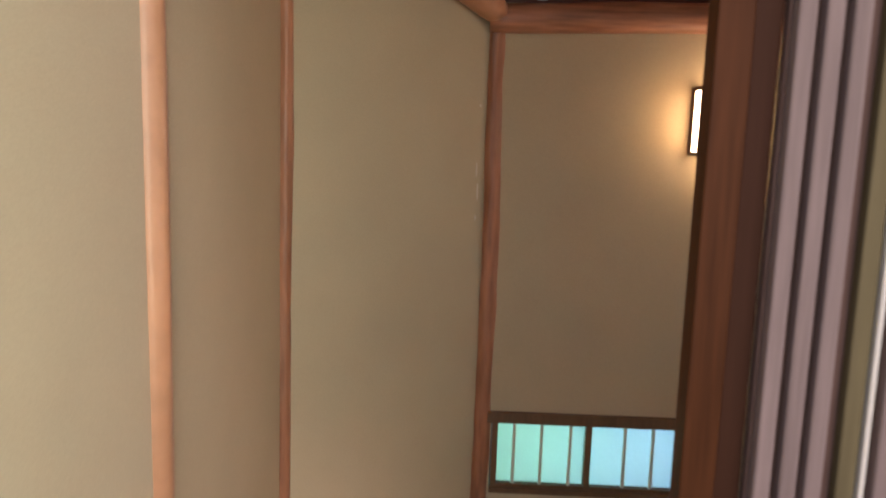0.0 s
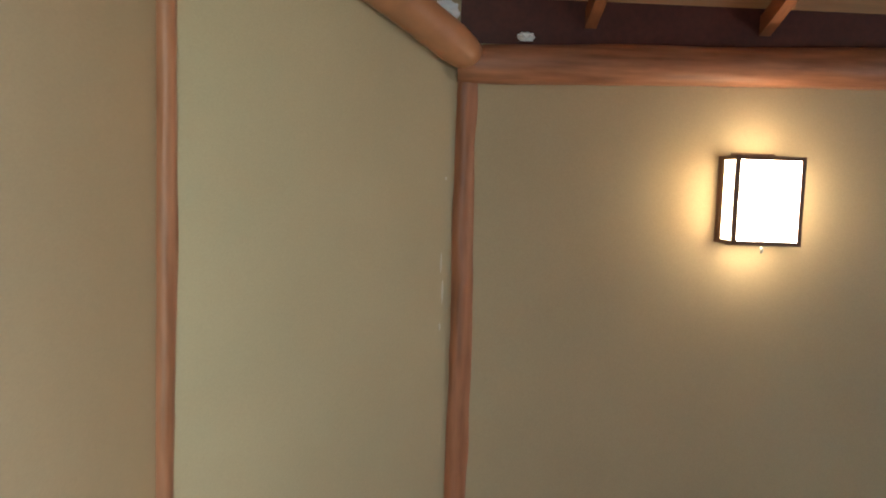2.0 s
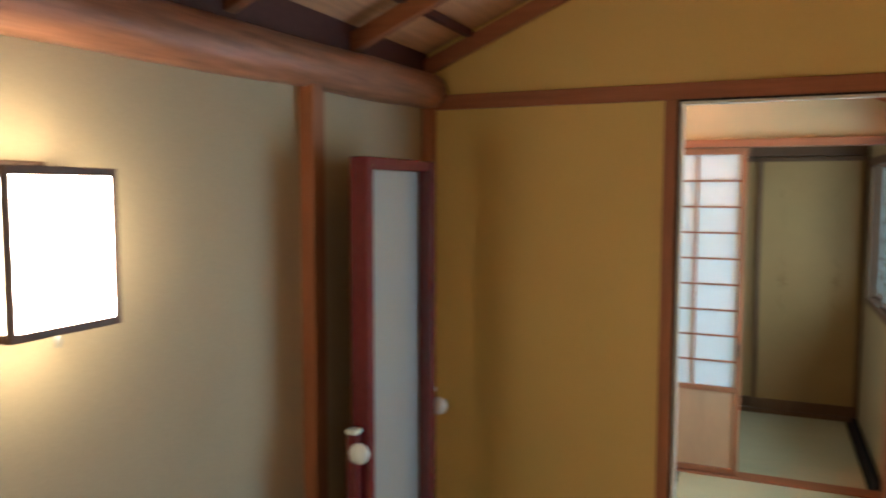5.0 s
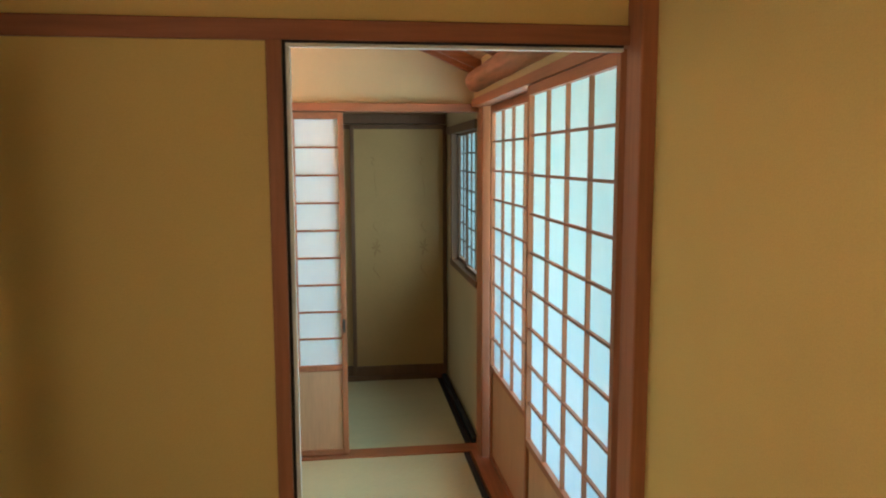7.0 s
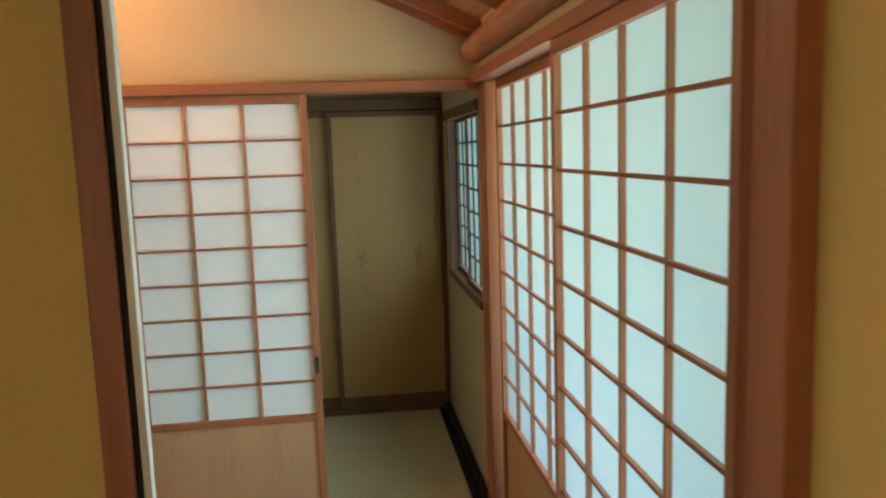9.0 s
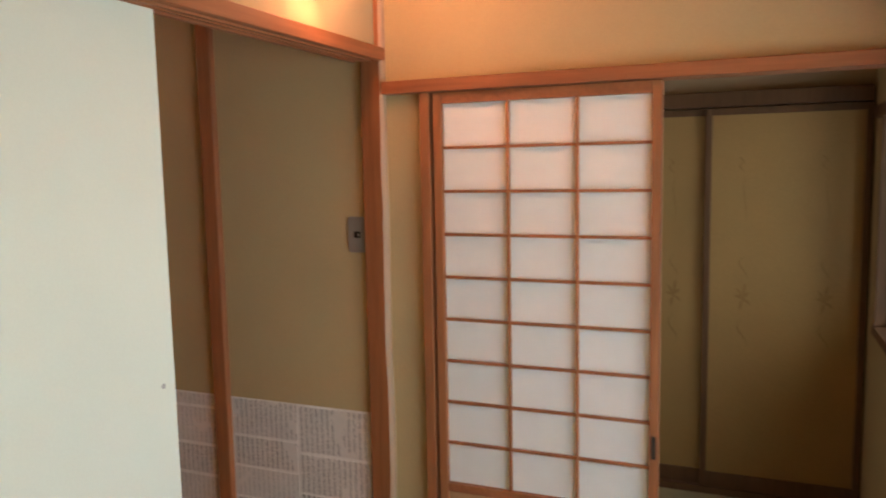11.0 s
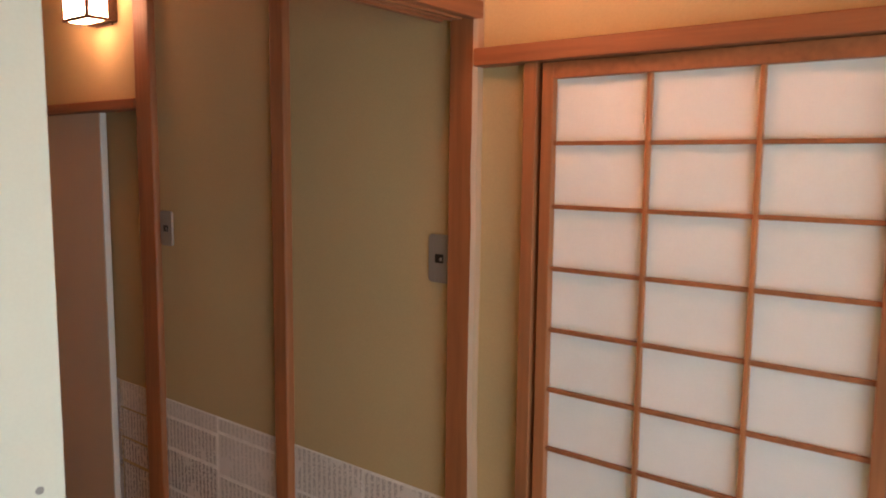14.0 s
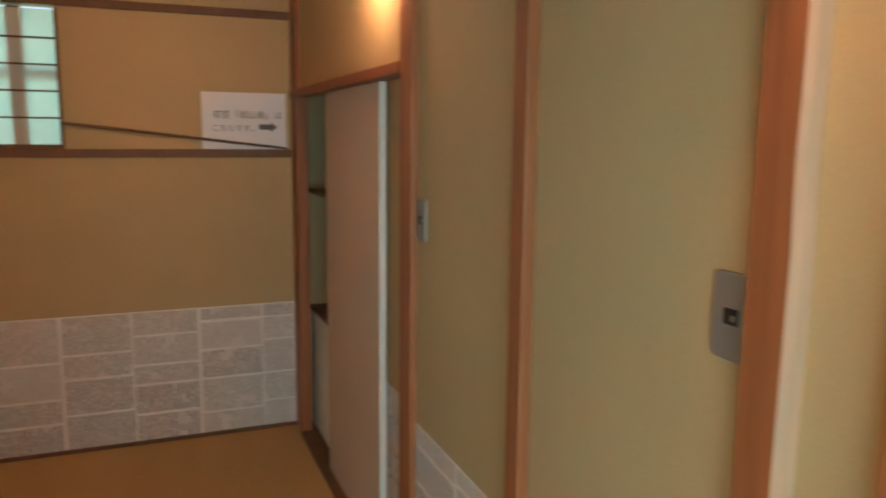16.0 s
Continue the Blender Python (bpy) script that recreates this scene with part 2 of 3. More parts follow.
def boxes(*rows, bevel=0.0):
    bm = bmesh.new()
    for r in rows:
        box(bm, *r, bevel=bevel)
    return bm


def mesh_of(name, bm, material, smooth=False):
    me = bpy.data.meshes.new(name)
    bm.normal_update()
    bm.to_mesh(me)
    bm.free()
    for p in me.polygons:
        p.use_smooth = smooth
    me.materials.append(material)
    return me


def part(name, bm, material, parent, label="", smooth=False):
    ob = new(name, mesh_of(name, bm, material, smooth))
    ob.parent = parent
    return tagged(ob, label)


def solid(name, bm, material, label="", category="", kind="", group="", smooth=False):
    return tagged(new(name, mesh_of(name, bm, material, smooth)), label, category, group, kind)


def thing(name, label, category, group="", at=(0, 0, 0)):
    ob = new(name)
    ob.empty_display_size = 0.1
    ob.location = at
    return tagged(ob, label, category, group)


def log(a, b, r0, r1, rough=0.05, bow=0.0, seed=0, rings=28, sides=20, cap=0.5):
    """A peeled log from a to b: tapering, slightly bowed, knobbly, with rounded ends."""
    a, b = Vector(a), Vector(b)
    d = (b - a).normalized()
    u = d.orthogonal().normalized()
    w = d.cross(u)
    bm = bmesh.new()
    loops = []
    for i in range(rings + 1):
        f = i / rings
        c = a.lerp(b, f) + u * bow * math.sin(math.pi * f) + w * bow * 0.4 * math.sin(2.7 * math.pi * f)
        r = r0 + (r1 - r0) * f
        if i in (0, rings):
            r *= cap
        elif i in (1, rings - 1):
            r *= 0.5 + 0.5 * cap + 0.2 * (1 - cap)
        loop = []
        for k in range(sides):
            t = 2 * math.pi * k / sides
            e = u * math.cos(t) + w * math.sin(t)
            q = 1 + rough * noise.noise(Vector((e.x * 1.3 + seed, e.y * 1.3, e.z * 1.3 + f * 7)))
            q += rough * 0.6 * noise.noise(Vector((e.x * 3 + seed * 2, e.y * 3 + f * 17, e.z * 3)))
            loop.append(bm.verts.new(c + e * r * q))
        loops.append(loop)
    for p, q in zip(loops, loops[1:]):
        for k in range(sides):
            bm.faces.new((p[k], p[(k + 1) % sides], q[(k + 1) % sides], q[k]))
    bm.faces.new(loops[0][::-1])
    bm.faces.new(loops[-1])
    bmesh.ops.recalc_face_normals(bm, faces=bm.faces)
    return bm


# ---- setting: ground and floors ----
def sheet(x0, x1, y0, y1, z, n=1):
    bm = bmesh.new()
    bmesh.ops.create_grid(bm, x_segments=n, y_segments=n, size=0.5)
    for v in bm.verts:
        v.co = Vector((x0 + (v.co.x + 0.5) * (x1 - x0), y0 + (v.co.y + 0.5) * (y1 - y0), z))
    return bm


solid("ground", sheet(-400, 400, -400, 400, -0.42), GROUND, "bare brown garden earth around the tea house", "ground", "structure")
solid("entry_floor", boxes((-0.3, 2.73, -1.4, 0.86, -0.40, -0.14)), STONE, "grey stone paving before the entrance", "floor", "structure")
solid("floor_entry_hall", boxes((-0.3, 2.70, 0.86, 2.6, -0.30, 0.0)), TATAMI, "straw matting floor of the entry hall", "floor", "structure")
solid("floor_north_room", boxes((2.2, 4.75, 2.60, 5.70, -0.30, 0.0)), TATAMI_WARM, "warm golden straw matting floor", "floor", "structure")
solid("floor_base", boxes((2.70, 6.3, 0.80, 2.60, -0.30, -0.06), (4.75, 6.3, 2.60, 5.70, -0.30, -0.06)), BROWN, "hidden wooden floor base", "floor", "structure")
for n_, (x0, x1, y0, y1) in enumerate(((2.70, 4.70, 0.95, 1.90), (2.70, 4.70, 1.904, 2.44), (4.81, 6.06, 0.92, 1.88), (4.81, 6.06, 1.884, 2.9))):
    mat_ = thing("tatami_mat", "pale straw tatami mat with black cloth borders", "tatami mat", "tatami mats")
    part("straw_top", boxes((x0, x1, y0 + 0.03, y1 - 0.03, -0.06, 0.0), bevel=0.004), TATAMI, mat_)
    part("cloth_border", boxes((x0, x1, y0, y0 + 0.03, -0.06, 0.001), bevel=0.003), BLACK, mat_, "black cloth border")
    part("cloth_border", boxes((x0, x1, y1 - 0.03, y1, -0.06, 0.001), bevel=0.003), BLACK, mat_, "black cloth border")

# ---- setting: walls ----
# entry hall
solid("wall_west", boxes((-0.27, -0.155, 0.5, 1.935, -0.4, 2.9)), PLASTER, "earth plaster wall by the entrance", "wall", "structure")
DA, DB = Vector((-0.155, 1.935)), Vector((0.462, 2.485))


def diagonal_wall():
    bm = bmesh.new()
    d = (DB - DA).normalized()
    back = Vector((-d.y, d.x)) * 0.12
    ring = [DA, DB, DB + back, DA + back]
    lo = [bm.verts.new((p.x, p.y, -0.3)) for p in ring]
    hi = [bm.verts.new((p.x, p.y, 2.9)) for p in ring]
    for k in range(4):
        bm.faces.new((lo[k], lo[(k + 1) % 4], hi[(k + 1) % 4], hi[k]))
    bm.faces.new(lo[::-1])
    bm.faces.new(hi)
    bmesh.ops.recalc_face_normals(bm, faces=bm.faces)
    return bm


solid("wall_diagonal", diagonal_wall(), PLASTER, "slanting earth plaster wall of the hall", "wall", "structure")
solid("wall_hall_north", boxes((0.44, 0.50, 2.467, 2.55, -0.3, 2.0), (0.50, 1.215, 2.467, 2.55, -0.3, 0.065), (0.50, 1.215, 2.467, 2.55, 0.36, 2.0), (1.215, 2.667, 2.467, 2.55, -0.3, 2.0)), PLASTER, "earth plaster wall that carries a lamp", "wall", "structure")
solid("wall_hall_east", boxes((2.66, 2.70, 1.742, 2.55, -0.3, 2.9), (2.66, 2.70, 0.86, 1.742, 1.82, 2.9)), PLASTER_LAMPLIT, "plaster wall with a doorway, lamplight put into its ochre colour", "wall", "structure")
solid("wall_hall_south", boxes((1.75, 2.575, 0.80, 0.888, -0.3, 2.9), (-0.155, 1.75, 0.80, 0.888, 2.1, 2.9)), PLASTER_LAMPLIT, "plaster wall of the hall, lamplight put into its ochre colour", "wall", "structure")
# middle room
solid("wall_middle_east", boxes((4.75, 4.81, 2.315, 2.46, -0.3, 1.80), (4.75, 4.81, 0.80, 2.46, 1.80, 2.9)), PLASTER_ROOM, "warm earth plaster wall above the sliding screen", "wall", "structure")
solid("wall_middle_north", boxes((2.735, 4.75, 2.475, 2.53, 1.90, 2.9)), PLASTER_ROOM, "warm earth plaster wall above the lintel", "wall", "structure")
solid("wall_middle_south", boxes((2.735, 4.75, 0.86, 0.92, 1.822, 2.9)), PLASTER_ROOM, "plaster strip above the paper screens", "wall", "structure")
# north room
solid("wall_north_room_east", boxes((4.75, 4.81, 2.54, 3.95, -0.3, 2.9), (4.75, 4.81, 3.95, 5.69, 1.74, 2.9)), PLASTER_ROOM, "warm earth plaster wall with posts", "wall", "structure")
solid("wall_north", boxes((2.2, 5.35, 5.675, 5.76, -0.3, 1.43), (2.2, 2.9, 5.675, 5.76, 1.43, 2.1), (3.685, 5.35, 5.675, 5.76, 1.43, 2.1), (2.2, 5.35, 5.675, 5.76, 2.1, 2.9)), PLASTER_ROOM, "warm earth plaster wall with a high window", "wall", "structure")
solid("wall_north_room_west", boxes((2.12, 2.2, 2.54, 5.76, -0.3, 2.9)), PLASTER_ROOM, "warm earth plaster wall", "wall", "structure")
solid("wall_closet_back", boxes((5.27, 5.35, 2.54, 5.69, -0.3, 2.9), (4.81, 5.27, 3.80, 3.86, -0.3, 2.9)), PLASTER_ROOM, "plaster back wall of the closet", "wall", "structure")
solid("closet_inner_wall", boxes((4.80, 4.84, 3.935, 4.60, 0.004, 1.722)), PLASTER_ROOM, "plaster wall behind the closet door", "wall", "structure")
# far room
solid("wall_far_south", boxes((4.75, 4.94, 0.79, 0.872, -0.3, 2.3), (4.94, 5.86, 0.79, 0.872, -0.3, 0.86), (4.94, 5.86, 0.79, 0.872, 1.70, 2.3), (5.86, 6.2, 0.79, 0.872, -0.3, 2.3)), PLASTER_ROOM, "dim plaster wall with a paper window", "wall", "structure")
solid("wall_far_east", boxes((6.12, 6.2, 0.80, 2.95, -0.3, 2.3)), PLASTER, "dim wall behind the sliding doors", "wall", "structure")
# Unseen wall; its opening is added for the fill lamp outside.
solid("wall_far_north", boxes((4.81, 5.0, 2.90, 2.97, -0.3, 2.3), (5.9, 6.2, 2.90, 2.97, -0.3, 2.3), (5.0, 5.9, 2.90, 2.97, -0.3, 0.8), (5.0, 5.9, 2.90, 2.97, 1.8, 2.3)), PLASTER, "dim unseen plaster wall with an added window for fill light", "wall", "structure")

# ---- setting: roof and ceilings ----
SLOPE = 0.43


def hall_roof(y):
    return 1.885 + SLOPE * (2.47 - y)


def slanted(x0, x1, y0, y1, z, t):
    """A slab that follows a roof slope given by the function z(y), t thick."""
    bm = bmesh.new()
    vs = [bm.verts.new((x, y, z(y) + h)) for h in (0, t) for x, y in ((x0, y0), (x1, y0), (x1, y1), (x0, y1))]
    for f in ((3, 2, 1, 0), (4, 5, 6, 7), (0, 1, 5, 4), (1, 2, 6, 5), (2, 3, 7, 6), (3, 0, 4, 7)):
        bm.faces.new([vs[k] for k in f])
    return bm


def mid_roof(y):
    return 1.945 + SLOPE * (y - 0.92)


def join(*bms):
    out = bmesh.new()
    for b in bms:
        me = bpy.data.meshes.new("tmp")
        b.to_mesh(me)
        b.free()
        out.from_mesh(me)
        bpy.data.meshes.remove(me)
    return out


def board_field(x0, x1, y0, y1, roof, step, lift):
    """Overlapping ceiling boards across a slope."""
    rows, y, k = [], y0, 0
    while y < y1:
        e = min(y + step, y1)
        rows.append(slanted(x0, x1, y, e + 0.012, lambda v, q=k % 2: roof(v) + lift + 0.004 * q, 0.009))
        y, k = e, k + 1
    return join(*rows)


solid("ceiling_hall", board_field(-0.3, 2.70, 0.80, 2.56, hall_roof, 0.21, 0.066), BOARD, "sloping ceiling of reddish cedar boards", "ceiling", "structure")
solid("ceiling_middle", board_field(2.70, 4.80, 0.82, 2.56, mid_roof, 0.21, 0.06), BOARD, "sloping ceiling of reddish cedar boards", "ceiling", "structure")
for x in (0.30, 0.763, 1.226, 1.704, 2.19, 2.637):
    solid("rafter", slanted(x, x + 0.03, 0.84, 2.50, hall_roof, 0.05), CEDAR_Y, "square reddish cedar rafter under the ceiling boards", "rafter", "structure", "hall rafters")
for y in (2.316, 2.05, 1.78, 1.5, 1.2):
    solid("ceiling_lath", boxes((-0.25, 2.648, y - 0.011, y + 0.011, hall_roof(y) + 0.046, hall_roof(y) + 0.066)), DARK_Y, "thin dark lath across the rafters", "lath", "structure", "ceiling laths")
for x in (2.76, 3.2, 3.65, 4.1, 4.55, 4.715):
    solid("rafter", slanted(x, x + 0.03, 0.90, 2.50, mid_roof, 0.05), CEDAR_Y, "square reddish cedar rafter under the ceiling boards", "rafter", "structure", "middle room rafters")
solid("fascia_board", boxes((0.44, 2.66, 2.463, 2.50, 1.84, 2.02)), DARK_Y, "dark red-brown board between beam and ceiling", "trim", "structure")
solid("ceiling_north_room", boxes((2.12, 5.35, 2.50, 5.76, 2.55, 2.60)), BOARD, "flat cedar board ceiling", "ceiling", "structure")
solid("ceiling_far_room", boxes((4.80, 6.2, 0.80, 2.97, 2.12, 2.17)), BOARD, "flat cedar board ceiling", "ceiling", "structure")
# The second slab's long unseen eave is added to keep sun off the screens.
solid("roof", join(slanted(-0.4, 2.72, 0.5, 2.75, lambda y: hall_roof(y) + 0.11, 0.06), slanted(2.72, 6.3, -0.45, 2.72, lambda y: mid_roof(y) + 0.11, 0.06), boxes((2.1, 6.3, 2.5, 5.9, 2.86, 2.95))), BROWN, "dark unseen roof over the tea house, with an added eave that blocks the sun", "roof", "structure")

# ---- hall: logs, posts, rails ----
solid("log_beam", log((0.435, 2.452, 1.782), (2.665, 2.448, 1.842), 0.05, 0.056, 0.09, 0.004, 3, 44, cap=0.95), LOG_X, "peeled reddish log beam with knots above the wall", "beam", "structure", smooth=True)
_d = (DA - DB).normalized()
solid("log_beam", log((DB.x + 0.012, DB.y - 0.045, 1.795), (DB.x + _d.x * 0.9, DB.y - 0.03 + _d.y * 0.9, 1.80 + 0.9 * 0.40), 0.05, 0.05, 0.05, 0.004, 9, 24, cap=0.7), LOG_PALE, "pale smooth peeled log rising along the slanting wall", "beam", "structure", smooth=True)
solid("log_post", log((0.462, 2.478, -0.02), (0.462, 2.478, 1.76), 0.036, 0.032, 0.22, 0.005, 5, 60, cap=0.95), LOG_V, "slim peeled log post with knots in the corner", "post", "structure", smooth=True)
solid("log_post", log((-0.152, 1.94, -0.02), (-0.152, 1.94, 2.6), 0.024, 0.022, 0.22, 0.005, 12, 70, cap=0.95), LOG_V, "slim peeled log post where the walls meet", "post", "structure", smooth=True)
solid("log_post", log((-0.165, 1.05, -0.2), (-0.165, 1.03, 2.8), 0.031, 0.031, 0.06, 0.006, 15, 50, cap=0.95), LOG_PALE, "smooth pale peeled log post by the entrance", "post", "structure", smooth=True)
solid("wall_post", boxes((1.962, 2.012, 2.43, 2.468, 0.0, 1.80), bevel=0.003), CEDAR_V, "square cedar post standing proud of the wall", "post", "structure")
solid("wall_post", boxes((2.625, 2.666, 2.432, 2.468, 0.0, 1.80), bevel=0.003), CEDAR_V, "square cedar post in the corner", "post", "structure")
solid("wall_rail", boxes((2.645, 2.71, 0.89, 2.47, 1.785, 1.83), bevel=0.003), CEDAR_Y, "plain cedar rail that runs over the doorway", "trim", "structure")
solid("door_post", boxes((2.636, 2.664, 1.708, 1.742, 0.0, 1.785), bevel=0.003), CEDAR_V, "cedar post of the doorway", "post", "structure")
solid("door_trim", boxes((2.642, 2.658, 1.690, 1.700, 0.0, 1.770), (2.642, 2.658, 0.94, 1.700, 1.770, 1.779), bevel=0.002), TRIM, "pale thin lining strip inside the doorway", "trim", "structure")
solid("door_trim", boxes((2.645, 2.656, 1.7005, 1.708, 0.0, 1.785), (2.645, 2.656, 0.94, 1.700, 1.7795, 1.785)), BLACK, "dark groove inside the doorway", "trim", "structure")
solid("door_post", boxes((2.575, 2.665, 0.855, 0.925, -0.1, 2.5), bevel=0.004), CEDAR_V, "cedar corner post of the doorway", "post", "structure")
solid("threshold", boxes((2.66, 2.74, 0.935, 1.707, -0.05, 0.004)), CEDAR_Y, "worn cedar threshold", "trim", "structure")
# entrance jamb
solid("door_post", boxes((0.721, 0.775, 0.912, 0.962, -0.2, 2.15), bevel=0.003), JAMB, "brown wooden jamb of the entrance", "post", "structure")
solid("door_post", boxes((0.777, 0.819, 0.925, 0.975, -0.2, 2.15), bevel=0.003), JAMB_DARK, "dark wooden jamb of the entrance", "post", "structure")
slat_door = thing("entrance_door", "open sliding entrance door of weathered vertical slats", "door", at=(1.27, 0.915, -0.14))
part("door_frame", boxes((0.822, 1.74, 0.915, 0.935, -0.14, 2.05), bevel=0.002), SLAT_BACK, slat_door)
part("stile", boxes((0.951, 0.979, 0.893, 0.915, -0.14, 2.05), bevel=0.003), SLAT_OLIVE, slat_door, "olive-brown stile")
part("edge_strip", boxes((0.983, 0.991, 0.888, 0.915, -0.14, 2.05), bevel=0.002), TRIM, slat_door, "pale edge strip")
slat_me = mesh_of("slat", boxes((-0.013, 0.013, -0.013, 0.013, -0.14, 2.05), bevel=0.004), SLAT)
for k in range(21):
    sl = new("slat", slat_me)
    sl.location = (0.839 + 0.0385 * k + (0.065 if k > 2 else 0), 0.903, 0)
    sl.parent = slat_door
for o in slat_door.children:
    o.location = o.location - slat_door.location


# ---- things ----
def wall_lamp(place, turn, glow, label):
    """A box lamp: slim wooden frame with glowing panels, on a back plate. Local: back at y=0, front towards -y."""
    w, d, h, f = 0.18, 0.115, 0.228, 0.0115
    root = thing("wall_lamp", label, "wall lamp", "wall lamps")
    bars = []
    for x in (-w / 2, w / 2 - f):
        for y in (-d, -f):
            bars.append((x, x + f, y, y + f, 0, h))
    for z in (0, h - f):
        for y in (-d, -f):
            bars.append((-w / 2 + f, w / 2 - f, y, y + f, z, z + f))
        for x in (-w / 2, w / 2 - f):
            bars.append((x, x + f, -d + f, -f, z, z + f))
    part("frame", boxes(*bars, bevel=0.001), LAMP_WOOD, root)
    g = 0.003
    rows = ((-w / 2 + f, w / 2 - f, -d + g, -d + g + 0.002, f, h - f), (-w / 2 + g, -w / 2 + g + 0.002, -d + f, -0.036, f, h - f), (w / 2 - g - 0.002, w / 2 - g, -d + f, -0.036, f, h - f), (-w / 2 + f, w / 2 - f, -d + f, -0.036, g, g + 0.002), (-w / 2 + f, w / 2 - f, -d + f, -0.036, h - g - 0.002, h - g))
    for k, b in enumerate(rows):
        part("shade", boxes(b), glow[min(k, 1)], root, "glowing white shade")
    part("back_box", boxes((-w / 2 + 0.002, w / 2 - 0.002, -0.036, -0.0115, 0.002, h - 0.002)), LAMP_WOOD, root, "wooden back box")
    part("back_plate", boxes((-0.06, 0.06, -0.006, -0.001, -0.008, h + 0.01), bevel=0.001), LAMP_WOOD, root, "dark back plate")
    part("screw", log((0, -0.09, -0.004), (0, -0.09, -0.022), 0.005, 0.004, 0, 0, 0, 4, 10), METAL, root, "small metal screw")
    root.matrix_world = pose(*place, 0, 0, turn)
    return root


wall_lamp((1.232, 2.467, 1.343), 0, GLOW, "lit box wall lamp with wooden frame on the hall wall")
wall_lamp((4.315, 2.475, 2.004), 0, GLOW_WARM, "lit box wall lamp with wooden frame above the lintel")
wall_lamp((4.75, 4.16, 2.035), -90, GLOW_CLOSET, "lit box wall lamp with wooden frame above the closet")


def tissue(place, size, seed):
    bm = bmesh.new()
    bmesh.ops.create_icosphere(bm, subdivisions=3, radius=1)
    for v in bm.verts:
        v.co = Vector((v.co.x * size[0], v.co.y * size[1], v.co.z * size[2])) * (1 + 0.5 * noise.noise(v.co * 2.2 + Vector((seed, 0, 0))))
    ob = solid("crumpled_tissue", bm, TISSUE, "crumpled white tissue stuffed above the log beam", "tissue", group="tissues")
    ob.location = place
    return ob


tissue((0.608, 2.44, 1.856), (0.021, 0.014, 0.012), 1)
tissue((0.40, 2.40, 1.90), (0.03, 0.02, 0.03), 4)

# low window
low = tagged(thing("low_window", "low window of frosted panes with slim bars", "window", at=(0.86, 2.48, 0.07)), kind="structure")
part("lintel", boxes((0.485, 1.215, 2.452, 2.53, 0.34, 0.382), bevel=0.002), BROWN, low)
part("sill", boxes((0.50, 1.215, 2.455, 2.53, 0.065, 0.085), bevel=0.002), BROWN, low)
for x0, x1 in ((0.505, 0.526), (0.851, 0.874), (1.194, 1.215)):
    part("frame_stile", boxes((x0, x1, 2.462, 2.50, 0.085, 0.34), bevel=0.002), BROWN, low)
for x0, x1 in ((0.526, 0.851), (0.874, 1.194)):
    part("bottom_rail", boxes((x0, x1, 2.466, 2.49, 0.085, 0.10)), BROWN, low)
    part("pane", boxes((x0, x1, 2.49, 2.495, 0.10, 0.34)), FROST, low).visible_shadow = False
for x in (0.588, 0.690, 0.797, 0.999, 1.102):
    part("bar", boxes((x - 0.006, x + 0.006, 2.470, 2.482, 0.085, 0.34), bevel=0.002), TRIM, low, "pale slim bar")
for o in low.children:
    o.location = o.location - low.location

# cheval mirror
mirror = thing("standing_mirror", "tall standing mirror in red-brown lacquer frame with white knobs", "mirror", at=(2.135, 2.32, 0.0))
MX0, MX1, MY0, MY1, MZ0, MZ1 = 1.966, 2.314, 2.285, 2.335, 0.32, 1.615
for x0, x1 in ((MX0, MX0 + 0.029), (MX1 - 0.029, MX1)):
    part("frame_stile", boxes((x0, x1, MY0, MY1, MZ0, MZ1), bevel=0.006), LACQUER, mirror)
for z0, z1 in ((MZ0, MZ0 + 0.03), (MZ1 - 0.03, MZ1)):
    part("frame_rail", boxes((MX0 + 0.029, MX1 - 0.029, MY0 + 0.004, MY1 - 0.004, z0, z1), bevel=0.004), LACQUER, mirror)
part("glass", boxes((MX0 + 0.029, MX1 - 0.029, MY1 - 0.014, MY1 - 0.008, MZ0 + 0.03, MZ1 - 0.03)), MIRROR, mirror, "grey half-matte mirror glass")
part("back_board", boxes((MX0 + 0.03, MX1 - 0.03, MY1 - 0.008, MY1 - 0.003, MZ0 + 0.03, MZ1 - 0.026)), BROWN, mirror)
for x, s in ((MX0 - 0.022, -1), (MX1 + 0.022, 1)):
    up = part("upright", boxes((x - 0.013, x + 0.013, 2.30, 2.326, 0.04, 0.99), bevel=0.004), LACQUER, mirror)
    part("cap", boxes((x - 0.015, x + 0.015, 2.298, 2.328, 0.99, 1.002), bevel=0.004), WHITE_KNOB, up, "pale cap")
    k = bmesh.new()
    bmesh.ops.create_uvsphere(k, u_segments=18, v_segments=12, radius=0.024)
    for v in k.verts:
        v.co = Vector((v.co.x * 0.8 + x + s * 0.012, v.co.y * (1 + 0.08 * math.cos(8 * math.atan2(v.co.z, v.co.x))) + 2.292 - 0.0, v.co.z + 0.95))
    part("knob", k, WHITE_KNOB, up, "white fluted knob", smooth=True)
    part("foot", boxes((x - 0.016, x + 0.016, 2.16, 2.45, 0.0, 0.045), bevel=0.008), LACQUER, mirror)
part("stretcher", boxes((MX0 - 0.01, MX1 + 0.01, 2.30, 2.326, 0.14, 0.18), bevel=0.004), LACQUER, mirror)
for o in mirror.children:
    o.location = o.location - mirror.location
mirror.rotation_euler.z = radians(-2)


